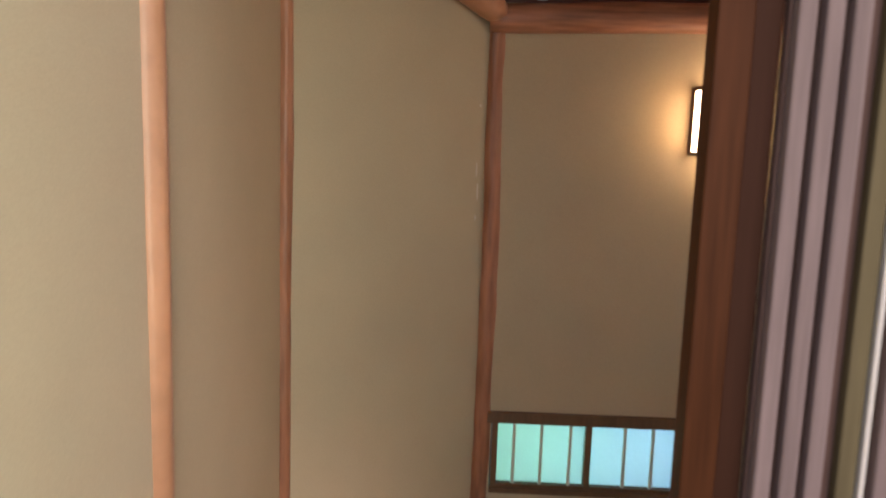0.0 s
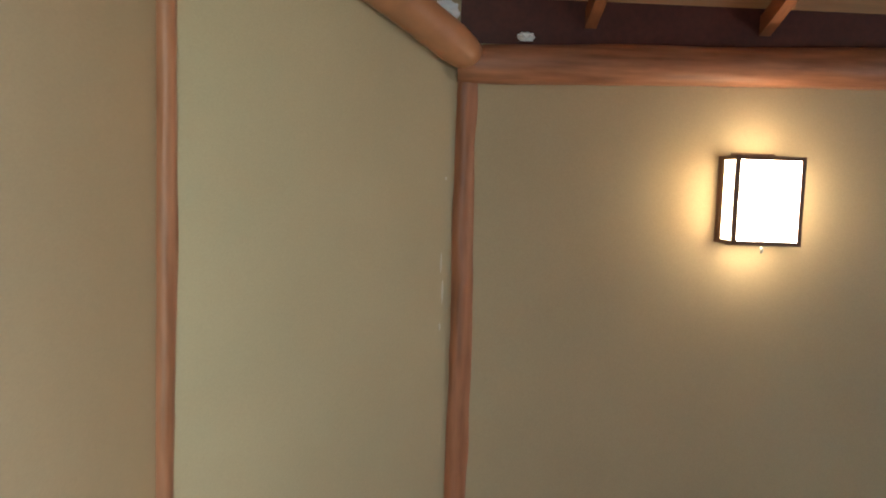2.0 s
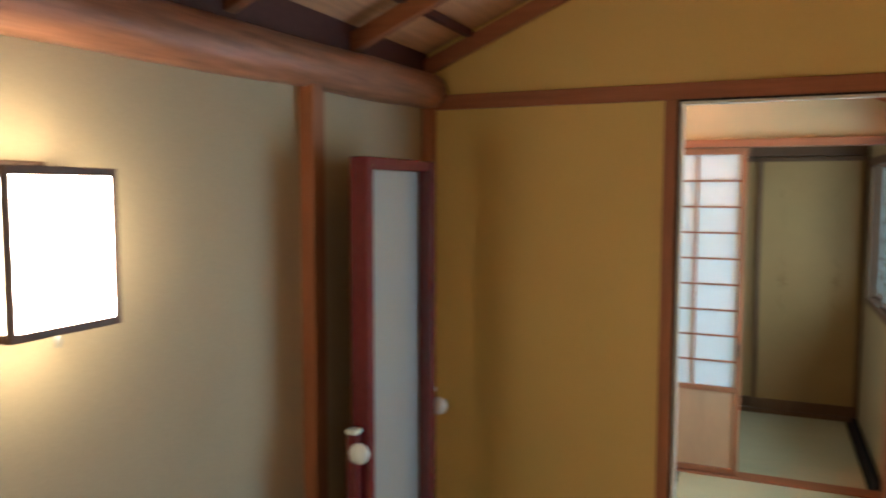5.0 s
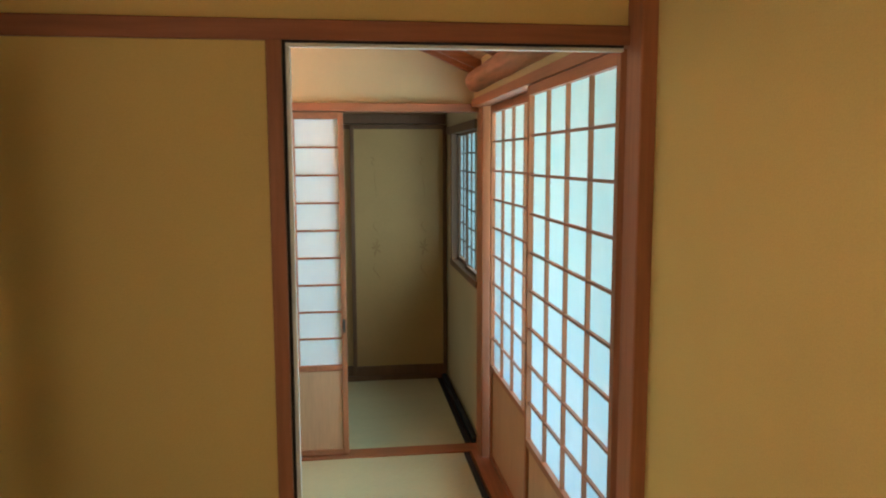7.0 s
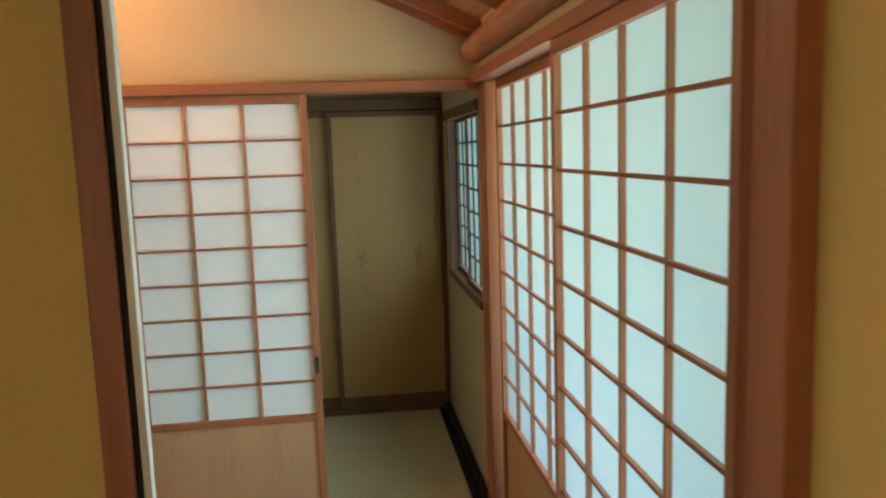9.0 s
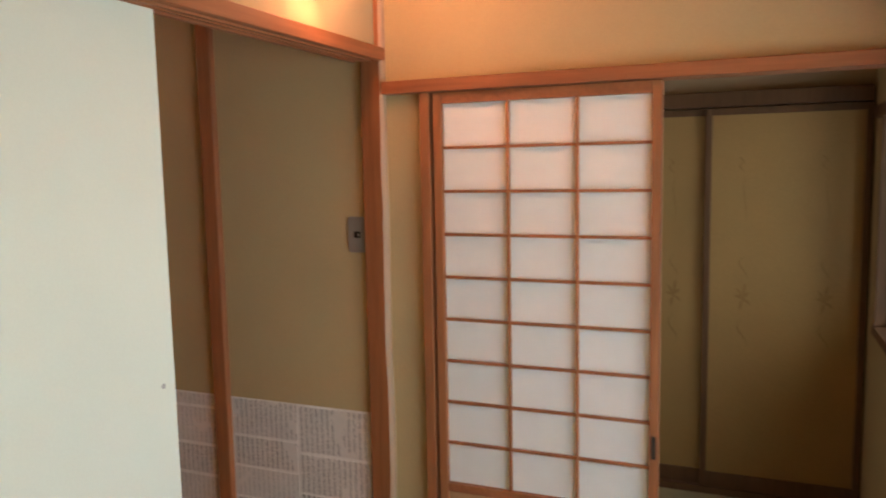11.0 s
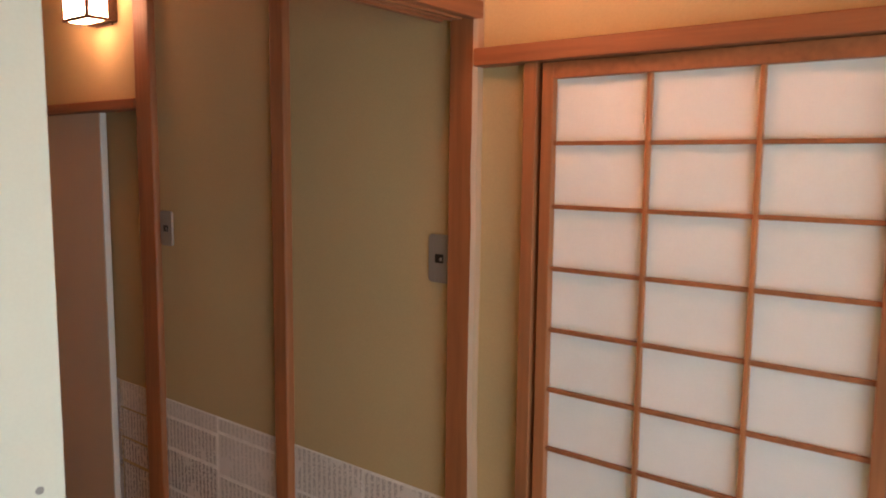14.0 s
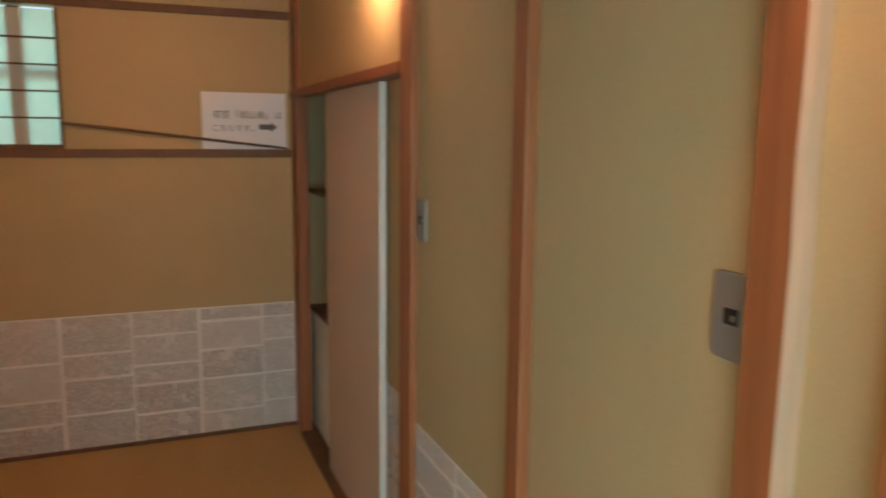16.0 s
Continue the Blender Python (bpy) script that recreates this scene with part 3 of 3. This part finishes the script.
# ---- shoji ----
def shoji(root, w, cols, rows, z0, z1, zp, stile=0.028, top=0.035, kum=0.009, depth=0.03, bottom=0.03, board=True, outer=False, wood=None):
    """A sliding paper screen, local: x across from 0 to w, y its depth (front -y), z up. Paper from zp to z1-top; an outer one lets daylight in."""
    up_wood, cross_wood = (wood, wood) if wood else (CEDAR_V, CEDAR_X)
    for x0, x1 in ((0, stile), (w - stile, w)):
        part("stile", boxes((x0, x1, -depth / 2, depth / 2, z0, z1), bevel=0.002), up_wood, root)
    part("top_rail", boxes((stile, w - stile, -depth / 2 + 0.001, depth / 2 - 0.001, z1 - top, z1), bevel=0.002), cross_wood, root)
    part("bottom_rail", boxes((stile, w - stile, -depth / 2 + 0.001, depth / 2 - 0.001, z0, z0 + bottom), bevel=0.002), cross_wood, root)
    if board:
        part("middle_rail", boxes((stile, w - stile, -depth / 2 + 0.001, depth / 2 - 0.001, zp - 0.028, zp), bevel=0.002), cross_wood, root)
        part("base_board", boxes((stile, w - stile, -0.003, 0.004, z0 + bottom, zp - 0.028)), PANEL_WOOD, root, "plain wooden base board")
    cw = (w - 2 * stile) / cols
    rh = (z1 - top - zp) / rows
    v_me = mesh_of("upright_bar", boxes((-kum / 2, kum / 2, -depth / 2 + 0.005, 0.004, zp, z1 - top), bevel=0.001), up_wood)
    h_me = mesh_of("cross_bar", boxes((stile, w - stile, -depth / 2 + 0.007, 0.0035, -kum / 2, kum / 2), bevel=0.001), cross_wood)
    for c in range(1, cols):
        o = new("upright_bar", v_me)
        o.location, o.parent = (stile + c * cw, 0, 0), root
    for r in range(1, rows):
        o = new("cross_bar", h_me)
        o.location, o.parent = (0, 0, zp + r * rh), root
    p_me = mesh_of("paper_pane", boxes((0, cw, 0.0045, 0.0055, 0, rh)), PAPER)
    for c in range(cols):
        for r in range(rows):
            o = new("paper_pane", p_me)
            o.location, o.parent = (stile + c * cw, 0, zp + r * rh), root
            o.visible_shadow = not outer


s_r = tagged(thing("shoji_screen", "closed cedar lattice screen with white paper and base board", "shoji screen", "south paper screens"), kind="structure")
shoji(s_r, 0.90, 4, 9, 0.01, 1.782, 0.508, outer=True)
s_r.matrix_world = pose(3.572, 0.921, 0, 0, 0, 180)
s_l = copy_thing(s_r, pose(4.568, 0.856, 0, 0, 0, 180))
s_e = thing("shoji_screen", "half-drawn cedar lattice screen with white paper and base board", "shoji screen")
shoji(s_e, 0.70, 3, 9, 0.01, 1.76, 0.486)
s_e.matrix_world = pose(4.742, 2.276, 0, 0, 0, -90)
part("finger_pull", boxes((0.679, 0.693, -0.0165, -0.012, 0.655, 0.725), bevel=0.001), BLACK_PLASTIC, s_e, "dark recessed finger pull")

# middle room trim
solid("lintel_east", boxes((4.705, 4.80, 0.88, 2.446, 1.762, 1.802), bevel=0.003), CEDAR_Y, "grooved cedar lintel over the sliding screen", "trim", "structure")
solid("door_jamb", boxes((4.722, 4.80, 2.288, 2.32, 0.0, 1.762), bevel=0.002), CEDAR_V, "cedar jamb beside the sliding screen", "trim", "structure")
solid("sill_east", boxes((4.70, 4.81, 0.88, 2.32, -0.05, 0.006), bevel=0.002), CEDAR_Y, "brown grooved floor track", "trim", "structure")
solid("lintel_south", boxes((2.665, 4.70, 0.838, 0.942, 1.784, 1.822), bevel=0.003), CEDAR_X, "grooved cedar lintel over the paper screens", "trim", "structure")
solid("sill_south", boxes((2.665, 4.70, 0.838, 0.942, -0.05, 0.01), bevel=0.002), CEDAR_X, "grooved cedar floor track", "trim", "structure")
solid("corner_post", boxes((4.600, 4.745, 0.845, 0.905, 0.0, 1.784), (4.665, 4.745, 0.86, 0.90, 1.822, 2.3), bevel=0.004), CEDAR_V, "cedar corner post beside the paper screens", "post", "structure")
solid("log_beam", log((2.70, 0.93, 1.905), (4.75, 0.93, 1.905), 0.05, 0.052, 0.08, 0.003, 21, 40), LOG_X, "peeled reddish log under the rafters", "beam", "structure", smooth=True)
solid("lintel_north", boxes((2.735, 4.748, 2.448, 2.475, 1.872, 1.914), bevel=0.003), CEDAR_X, "cedar lintel above the white sliding door", "trim", "structure")
solid("lintel_north", boxes((2.735, 4.70, 2.475, 2.49, 1.868, 1.90), (2.735, 4.70, 2.50, 2.51, 1.868, 1.90), (2.735, 4.70, 2.53, 2.545, 1.868, 1.90), (2.735, 4.70, 2.475, 2.545, 1.878, 1.90)), CEDAR_X, "grooved underside of the cedar lintel", "trim", "structure")
solid("sill_north", boxes((2.735, 4.70, 2.445, 2.60, -0.05, 0.004)), CEDAR_X, "grooved cedar floor track", "trim", "structure")
slide = thing("sliding_door", "white frameless paper sliding door standing half open", "sliding door", at=(3.3, 2.518, 0.005))
part("panel", boxes((-0.50, 0.485, -0.011, 0.011, 0.0, 1.865), bevel=0.003), FUSUMA, slide)


def wane_post():
    """A squared post with a waney pale edge on one side."""
    bm = bmesh.new()
    n = 40
    prev = None
    for i in range(n + 1):
        z = -0.02 + 2.6 * i / n
        k = 0.006 * noise.noise(Vector((0, 3.1, z * 2.3))) + 0.004 * noise.noise(Vector((5, 3.1, z * 7)))
        ring = [(4.734, 2.535), (4.726, 2.528), (4.722, 2.459 + k), (4.730, 2.450 + k), (4.762, 2.448 + k), (4.762, 2.535)]
        vs = [bm.verts.new((x, y, z)) for x, y in ring]
        if prev:
            for a in range(6):
                bm.faces.new((prev[a], prev[(a + 1) % 6], vs[(a + 1) % 6], vs[a]))
        prev = vs
    bmesh.ops.recalc_face_normals(bm, faces=bm.faces)
    return bm


wane = solid("corner_post", wane_post(), CEDAR_V, "cedar corner post with a natural waney edge", "post", "structure")
wane.data.materials.append(SAPWOOD)
for p in wane.data.polygons:
    p.material_index = 1 if p.index % 6 in (2, 3) else 0

# ---- north room ----
solid("wall_post", boxes((4.722, 4.752, 3.128, 3.190, 0.0, 2.5), bevel=0.006), CEDAR_V, "cedar post set into the plaster wall", "post", "structure")
solid("wall_post", boxes((4.727, 4.785, 3.83, 3.935, 0.0, 2.5), bevel=0.008), CEDAR_V, "cedar post beside the closet", "post", "structure")
solid("corner_post", boxes((4.728, 4.785, 5.53, 5.676, 0.0, 2.5), bevel=0.004), CEDAR_V, "cedar corner post of the closet", "post", "structure")
solid("lintel_closet", boxes((4.722, 4.80, 3.935, 5.675, 1.722, 1.758), bevel=0.003), CEDAR_Y, "cedar lintel over the closet", "trim", "structure")
solid("sill_closet", boxes((4.722, 4.81, 3.935, 5.53, -0.05, 0.012), bevel=0.002), BROWN, "dark brown floor track of the closet", "trim", "structure")
solid("closet_floor", boxes((4.81, 5.27, 3.86, 5.675, -0.1, 0.004)), BROWN, "dark wooden closet floor", "floor", "structure")
closet_door = thing("sliding_door", "pinkish white paper sliding door of the closet", "sliding door", at=(4.775, 4.66, 0.012))
part("panel", boxes((-0.011, 0.011, -0.40, 0.40, 0.0, 1.708), bevel=0.002), CLOSET_PAPER, closet_door)
part("edge_strip", boxes((-0.013, 0.012, -0.412, -0.40, 0.0, 1.708), bevel=0.002), WHITE_KNOB, closet_door, "pale edge strip")
part("finger_pull", boxes((-0.0125, -0.011, 0.335, 0.358, 0.66, 0.745), bevel=0.0005), TRIM, closet_door, "pale finger pull")
for z in (1.245, 0.632):
    solid("closet_shelf", boxes((4.81, 5.26, 4.3, 5.67, z, z + 0.022), bevel=0.002), BROWN, "brown wooden shelf inside the closet", "shelf", group="closet shelves")
panel = thing("plywood_sheet", "pale green-grey board leaning in the closet under the shelf", "board", at=(4.822, 5.42, 0.004))
part("board", boxes((-0.006, 0.006, -0.22, 0.22, 0.0, 0.625), bevel=0.002), BOARD_GREEN, panel)


def switch(y, label):
    root = thing("light_switch", label, "light switch", "light switches", at=(4.75, y, 1.245))
    plate = boxes((-0.007, 0, -0.036, 0.036, 0, 0.121))
    corners = [e for e in plate.edges if abs(e.verts[0].co.x - e.verts[1].co.x) > 0.005]
    bmesh.ops.bevel(plate, geom=corners, offset=0.011, segments=4, affect="EDGES", profile=0.5)
    rim = [e for e in plate.edges if all(v.co.x < -0.006 for v in e.verts)]
    bmesh.ops.bevel(plate, geom=rim, offset=0.0025, segments=2, affect="EDGES", profile=0.5)
    part("plate", plate, METAL, root)
    part("toggle", boxes((-0.010, -0.006, -0.0125, 0.0125, 0.050, 0.072), bevel=0.001), BLACK_PLASTIC, root, "small dark rocker")
    part("rocker_mark", boxes((-0.0105, -0.0098, -0.010, -0.003, 0.056, 0.064)), METAL, root, "tiny metal inlay")


switch(2.568, "brushed metal light switch plate beside the corner post")
switch(3.788, "brushed metal light switch plate beside the closet post")

# printed paper dado
dado = tagged(thing("paper_dado", "old printed paper sheets pasted along the wall foot", "wall paper"), kind="structure")
random.seed(5)


def sheets(span, fixed, along, top, step, inward):
    """Overlapping sheets along a wall foot."""
    a = span[0]
    while a < span[1] - 0.02:
        b = min(a + step, span[1])
        z = 0.004
        while z < top - 0.01:
            h = min(random.choice((0.10, 0.12, 0.15, 0.18)), top - z)
            if top - z - h < 0.05:
                h = top - z
            e = 0.0012 + random.random() * 0.0012
            g = random.choice((0.004, 0.006, 0.008))
            if along == "y":
                bm = boxes((fixed - e, fixed + 0.002, a + g, b - g, z + g, z + h - g))
            else:
                bm = boxes((a + g, b - g, fixed - e, fixed + 0.002, z + g, z + h - g))
            o = part("paper_sheet", bm, PRINT, dado)
            z += h
        a = b


sheets((2.54, 3.128), 4.749, "y", 0.687, 0.30, -1)
sheets((3.19, 3.85), 4.749, "y", 0.687, 0.33, -1)
sheets((3.935, 4.40), 4.799, "y", 0.672, 0.31, -1)
sheets((2.36, 4.73), 5.674, "x", 0.676, 0.3145, -1)
part("backing_sheet", boxes((4.7485, 4.751, 2.54, 3.85, 0.0, 0.687), (2.30, 4.73, 5.6735, 5.676, 0.0, 0.676)), mat("pale_backing_paper", (0.80, 0.76, 0.71), 0.9), dado, "paler paper margins")
solid("baseboard_north", boxes((2.2, 4.73, 5.66, 5.676, 0.0, 0.018)), BROWN, "thin dark strip along the wall foot", "baseboard", "structure")
# high window and rails
solid("wall_rail", boxes((2.2, 4.735, 5.655, 5.69, 1.426, 1.464), bevel=0.003), BROWN, "thin brown rail along the wall", "trim", "structure")
solid("wall_rail", boxes((2.2, 4.735, 5.655, 5.69, 2.10, 2.138), bevel=0.003), BROWN, "thin brown rail along the wall", "trim", "structure")
hw = tagged(thing("high_window", "high paper lattice window lit greenish by the garden", "window", at=(3.29, 5.69, 1.464)), kind="structure")
part("frame_stile", boxes((0.388, 0.402, -0.02, 0.02, 0.0, 0.63)), BROWN, hw)
part("frame_stile", boxes((-0.402, -0.388, -0.02, 0.02, 0.0, 0.63)), BROWN, hw)
part("sill", boxes((-0.388, 0.388, -0.02, 0.02, 0.0, 0.02)), BROWN, hw)
for z in (0.14, 0.26, 0.377, 0.494):
    part("cross_bar", boxes((-0.388, 0.388, -0.012, 0.002, z - 0.004, z + 0.004)), BROWN, hw)
part("pane", boxes((-0.388, 0.388, 0.004, 0.006, 0.02, 0.62)), WINDOW_PAPER, hw).visible_shadow = False
for x in (-0.2, 0.225):
    part("outer_bar", boxes((x - 0.03, x + 0.03, 0.008, 0.03, 0.0, 0.63)), BROWN, hw)
part("outer_bar", boxes((-0.388, 0.388, 0.031, 0.045, 0.32, 0.355)), BROWN, hw)
solid("leaning_rod", log((3.689, 5.648, 1.581), (4.70, 5.648, 1.47), 0.008, 0.006, 0.05, 0.002, 2, 20, 10, cap=0.9), BROWN, "thin brown rod slanting before the wall", "rod")

# Added window, out of view, in front of the far room's fill lamp.
fn = tagged(thing("far_north_window", "added unseen paper lattice window that lets fill light into the far room", "window"), kind="structure")
shoji(fn, 0.90, 4, 6, 0.0, 1.0, 0.03, 0.02, 0.02, 0.008, 0.024, 0.02, board=False, outer=True)
fn.matrix_world = pose(5.0, 2.935, 0.80)

# sign
sign = thing("sign_sheet", "white laminated direction sign with grey writing and an arrow", "sign", at=(4.4975, 5.664, 1.466))
part("sheet", boxes((-0.203, 0.203, -0.001, 0.001, 0.0, 0.276)), SIGN, sign)


def letters(text, size, x, z, parent):
    cu = bpy.data.curves.new("lettering", "FONT")
    cu.body, cu.size = text, size
    ob = new("lettering", cu)
    ob.matrix_world = pose(x, -0.0018, z, 90)
    dg = bpy.context.evaluated_depsgraph_get()
    me = bpy.data.meshes.new_from_object(ob.evaluated_get(dg))
    m = ob.matrix_world.copy()
    bpy.data.objects.remove(ob)
    me.materials.clear()
    me.materials.append(INK)
    o = new("lettering", me)
    o.matrix_world = m
    o.parent = parent
    return tagged(o, kind="stuff")


letters("茶室「城山庵」は", 0.042, -0.152, 0.153, sign)
letters("こちらです。", 0.0375, -0.158, 0.090, sign)
bm = boxes((0.069, 0.126, -0.0022, -0.0012, 0.097, 0.123))
vs = [bm.verts.new((x, -0.0022, z)) for x, z in ((0.126, 0.086), (0.160, 0.110), (0.126, 0.134))]
bm.faces.new(vs)
part("arrow", bm, INK, sign, "dark grey arrow")

# ---- far room ----
def ribbon(points, width):
    """A flat brush stroke through (y, z) points, pointed at both ends."""
    bm = bmesh.new()
    rows = []
    for i, (y, z) in enumerate(points):
        q, p = points[min(i + 1, len(points) - 1)], points[max(i - 1, 0)]
        d = Vector((q[0] - p[0], q[1] - p[1])).normalized()
        h = width * (0.15 + math.sin(math.pi * i / (len(points) - 1)))
        rows.append([bm.verts.new((0, y - d.y * h * g, z + d.x * h * g)) for g in (-0.5, 0.5)])
    for a, b in zip(rows, rows[1:]):
        bm.faces.new((a[0], a[1], b[1], b[0]))
    return bm


def plant_print(root, y, x):
    """A chain of faint brushed sprigs and tendrils down a paper door."""
    def curl(z, h, sway, turns):
        return [(y + sway * math.sin(turns * math.pi * i / 10), z - h * i / 10) for i in range(11)]
    strokes = [ribbon(curl(1.50, 0.05, 0.022, 1.0), 0.006), ribbon([(y + 0.028 - 0.0028 * i, 1.515 - 0.035 * (i / 10) ** 2) for i in range(11)], 0.006),
               ribbon(curl(1.44, 0.22, 0.006, 2.0), 0.004), ribbon(curl(1.08, 0.10, 0.016, 1.6), 0.006), ribbon(curl(0.80, 0.13, 0.02, 1.7), 0.007)]
    for lean, up, wide in ((-0.030, 0.03, 0.012), (0.034, 0.012, 0.014), (-0.012, 0.075, 0.012), (0.012, -0.055, 0.014), (-0.034, -0.028, 0.011), (0.026, 0.05, 0.010)):
        strokes.append(ribbon([(y + lean * i / 6, 0.885 + up * i / 6 + 0.006 * math.sin(i / 2)) for i in range(7)], wide))
    for bm in strokes:
        ob = part("plant_print", bm, PRINT_BROWN, root, "faint brown plant print")
        ob.location.x = x - 0.0004


def far_panel(y0, y1, x):
    root = thing("sliding_door", "dim tan paper sliding door in brown frame", "sliding door", "far sliding doors", at=(x, (y0 + y1) / 2, 0.03))
    w = (y1 - y0) / 2
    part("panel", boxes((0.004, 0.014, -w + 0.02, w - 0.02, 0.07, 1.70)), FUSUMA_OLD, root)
    for a, b in ((-w, -w + 0.028), (w - 0.028, w)):
        part("frame_stile", boxes((-0.006, 0.018, a, b, 0.0, 1.73), bevel=0.003), BROWN, root)
    part("bottom_rail", boxes((-0.006, 0.018, -w + 0.028, w - 0.028, 0.0, 0.07), bevel=0.003), BROWN, root)
    part("top_rail", boxes((-0.006, 0.018, -w + 0.028, w - 0.028, 1.70, 1.73), bevel=0.003), BROWN, root)
    for y in (-0.168, 0.16):
        plant_print(root, y, 0.0032)
    return root


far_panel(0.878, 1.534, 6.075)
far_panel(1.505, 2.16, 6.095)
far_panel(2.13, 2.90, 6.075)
solid("lintel_far", boxes((6.06, 6.12, 0.885, 2.90, 1.765, 1.83), bevel=0.003), BROWN, "dark brown lintel over the far sliding doors", "trim", "structure")
solid("sill_far", boxes((6.06, 6.12, 0.885, 2.90, -0.05, 0.03), bevel=0.003), BROWN, "dark brown floor track", "trim", "structure")
solid("baseboard_far", boxes((4.81, 6.06, 0.885, 0.915, 0.0, 0.03)), BLACK, "black strip along the wall foot", "baseboard", "structure")
fw = tagged(thing("far_window", "paper lattice window in a dark brown frame", "window"), kind="structure")
shoji(fw, 0.46, 3, 7, 0.0, 0.82, 0.03, 0.018, 0.016, 0.010, 0.02, 0.02, board=False, outer=True, wood=BROWN)
fw.matrix_world = pose(5.84, 0.823, 0.87, 0, 0, 180)
copy_thing(fw, pose(5.41, 0.846, 0.87, 0, 0, 180))
solid("window_jamb_far", boxes((5.84, 5.875, 0.80, 0.880, 0.87, 1.69), bevel=0.003), BROWN, "dark brown jamb of the paper window", "trim", "structure")
solid("window_sill_far", boxes((4.92, 5.90, 0.80, 0.882, 0.83, 0.87), bevel=0.003), BROWN, "dark brown sill of the paper window", "window sill", "structure")
solid("window_head_far", boxes((4.92, 6.06, 0.80, 0.886, 1.69, 1.74), bevel=0.003), BROWN, "dark brown head of the paper window", "trim", "structure")

# ---- small marks ----
part("stain", log((0.4475, -0.0112, 1.063), (0.4475, -0.0122, 1.063), 0.007, 0.006, 0.2, 0, 3, 3, 12, cap=0.8), METAL, slide, "small round grey mark")


def flake(y_along, z, tall):
    """A chip of pale plaster along the edge of the slanting wall."""
    d = (DB - DA).normalized()
    p = DB - d * y_along
    bm = bmesh.new()
    bmesh.ops.create_icosphere(bm, subdivisions=2, radius=1)
    for v in bm.verts:
        k = 1 + 0.35 * noise.noise(v.co * 2.3 + Vector((z * 9, 0, 0)))
        v.co = Vector((v.co.x * 0.0045 * k, v.co.y * 0.0011, v.co.z * tall * k))
    ob = solid("plaster_chip", bm, BARE_PLASTER, "pale chipped spot in the plaster", "trim", "structure", "plaster chips")
    ob.matrix_world = pose(p.x, p.y, z, 0, 0, math.degrees(math.atan2(d.y, d.x)))


for along, z, tall in ((0.072, 1.266, 0.026), (0.064, 1.19, 0.030), (0.070, 1.098, 0.010), (0.064, 1.488, 0.005)):
    flake(along, z, tall)
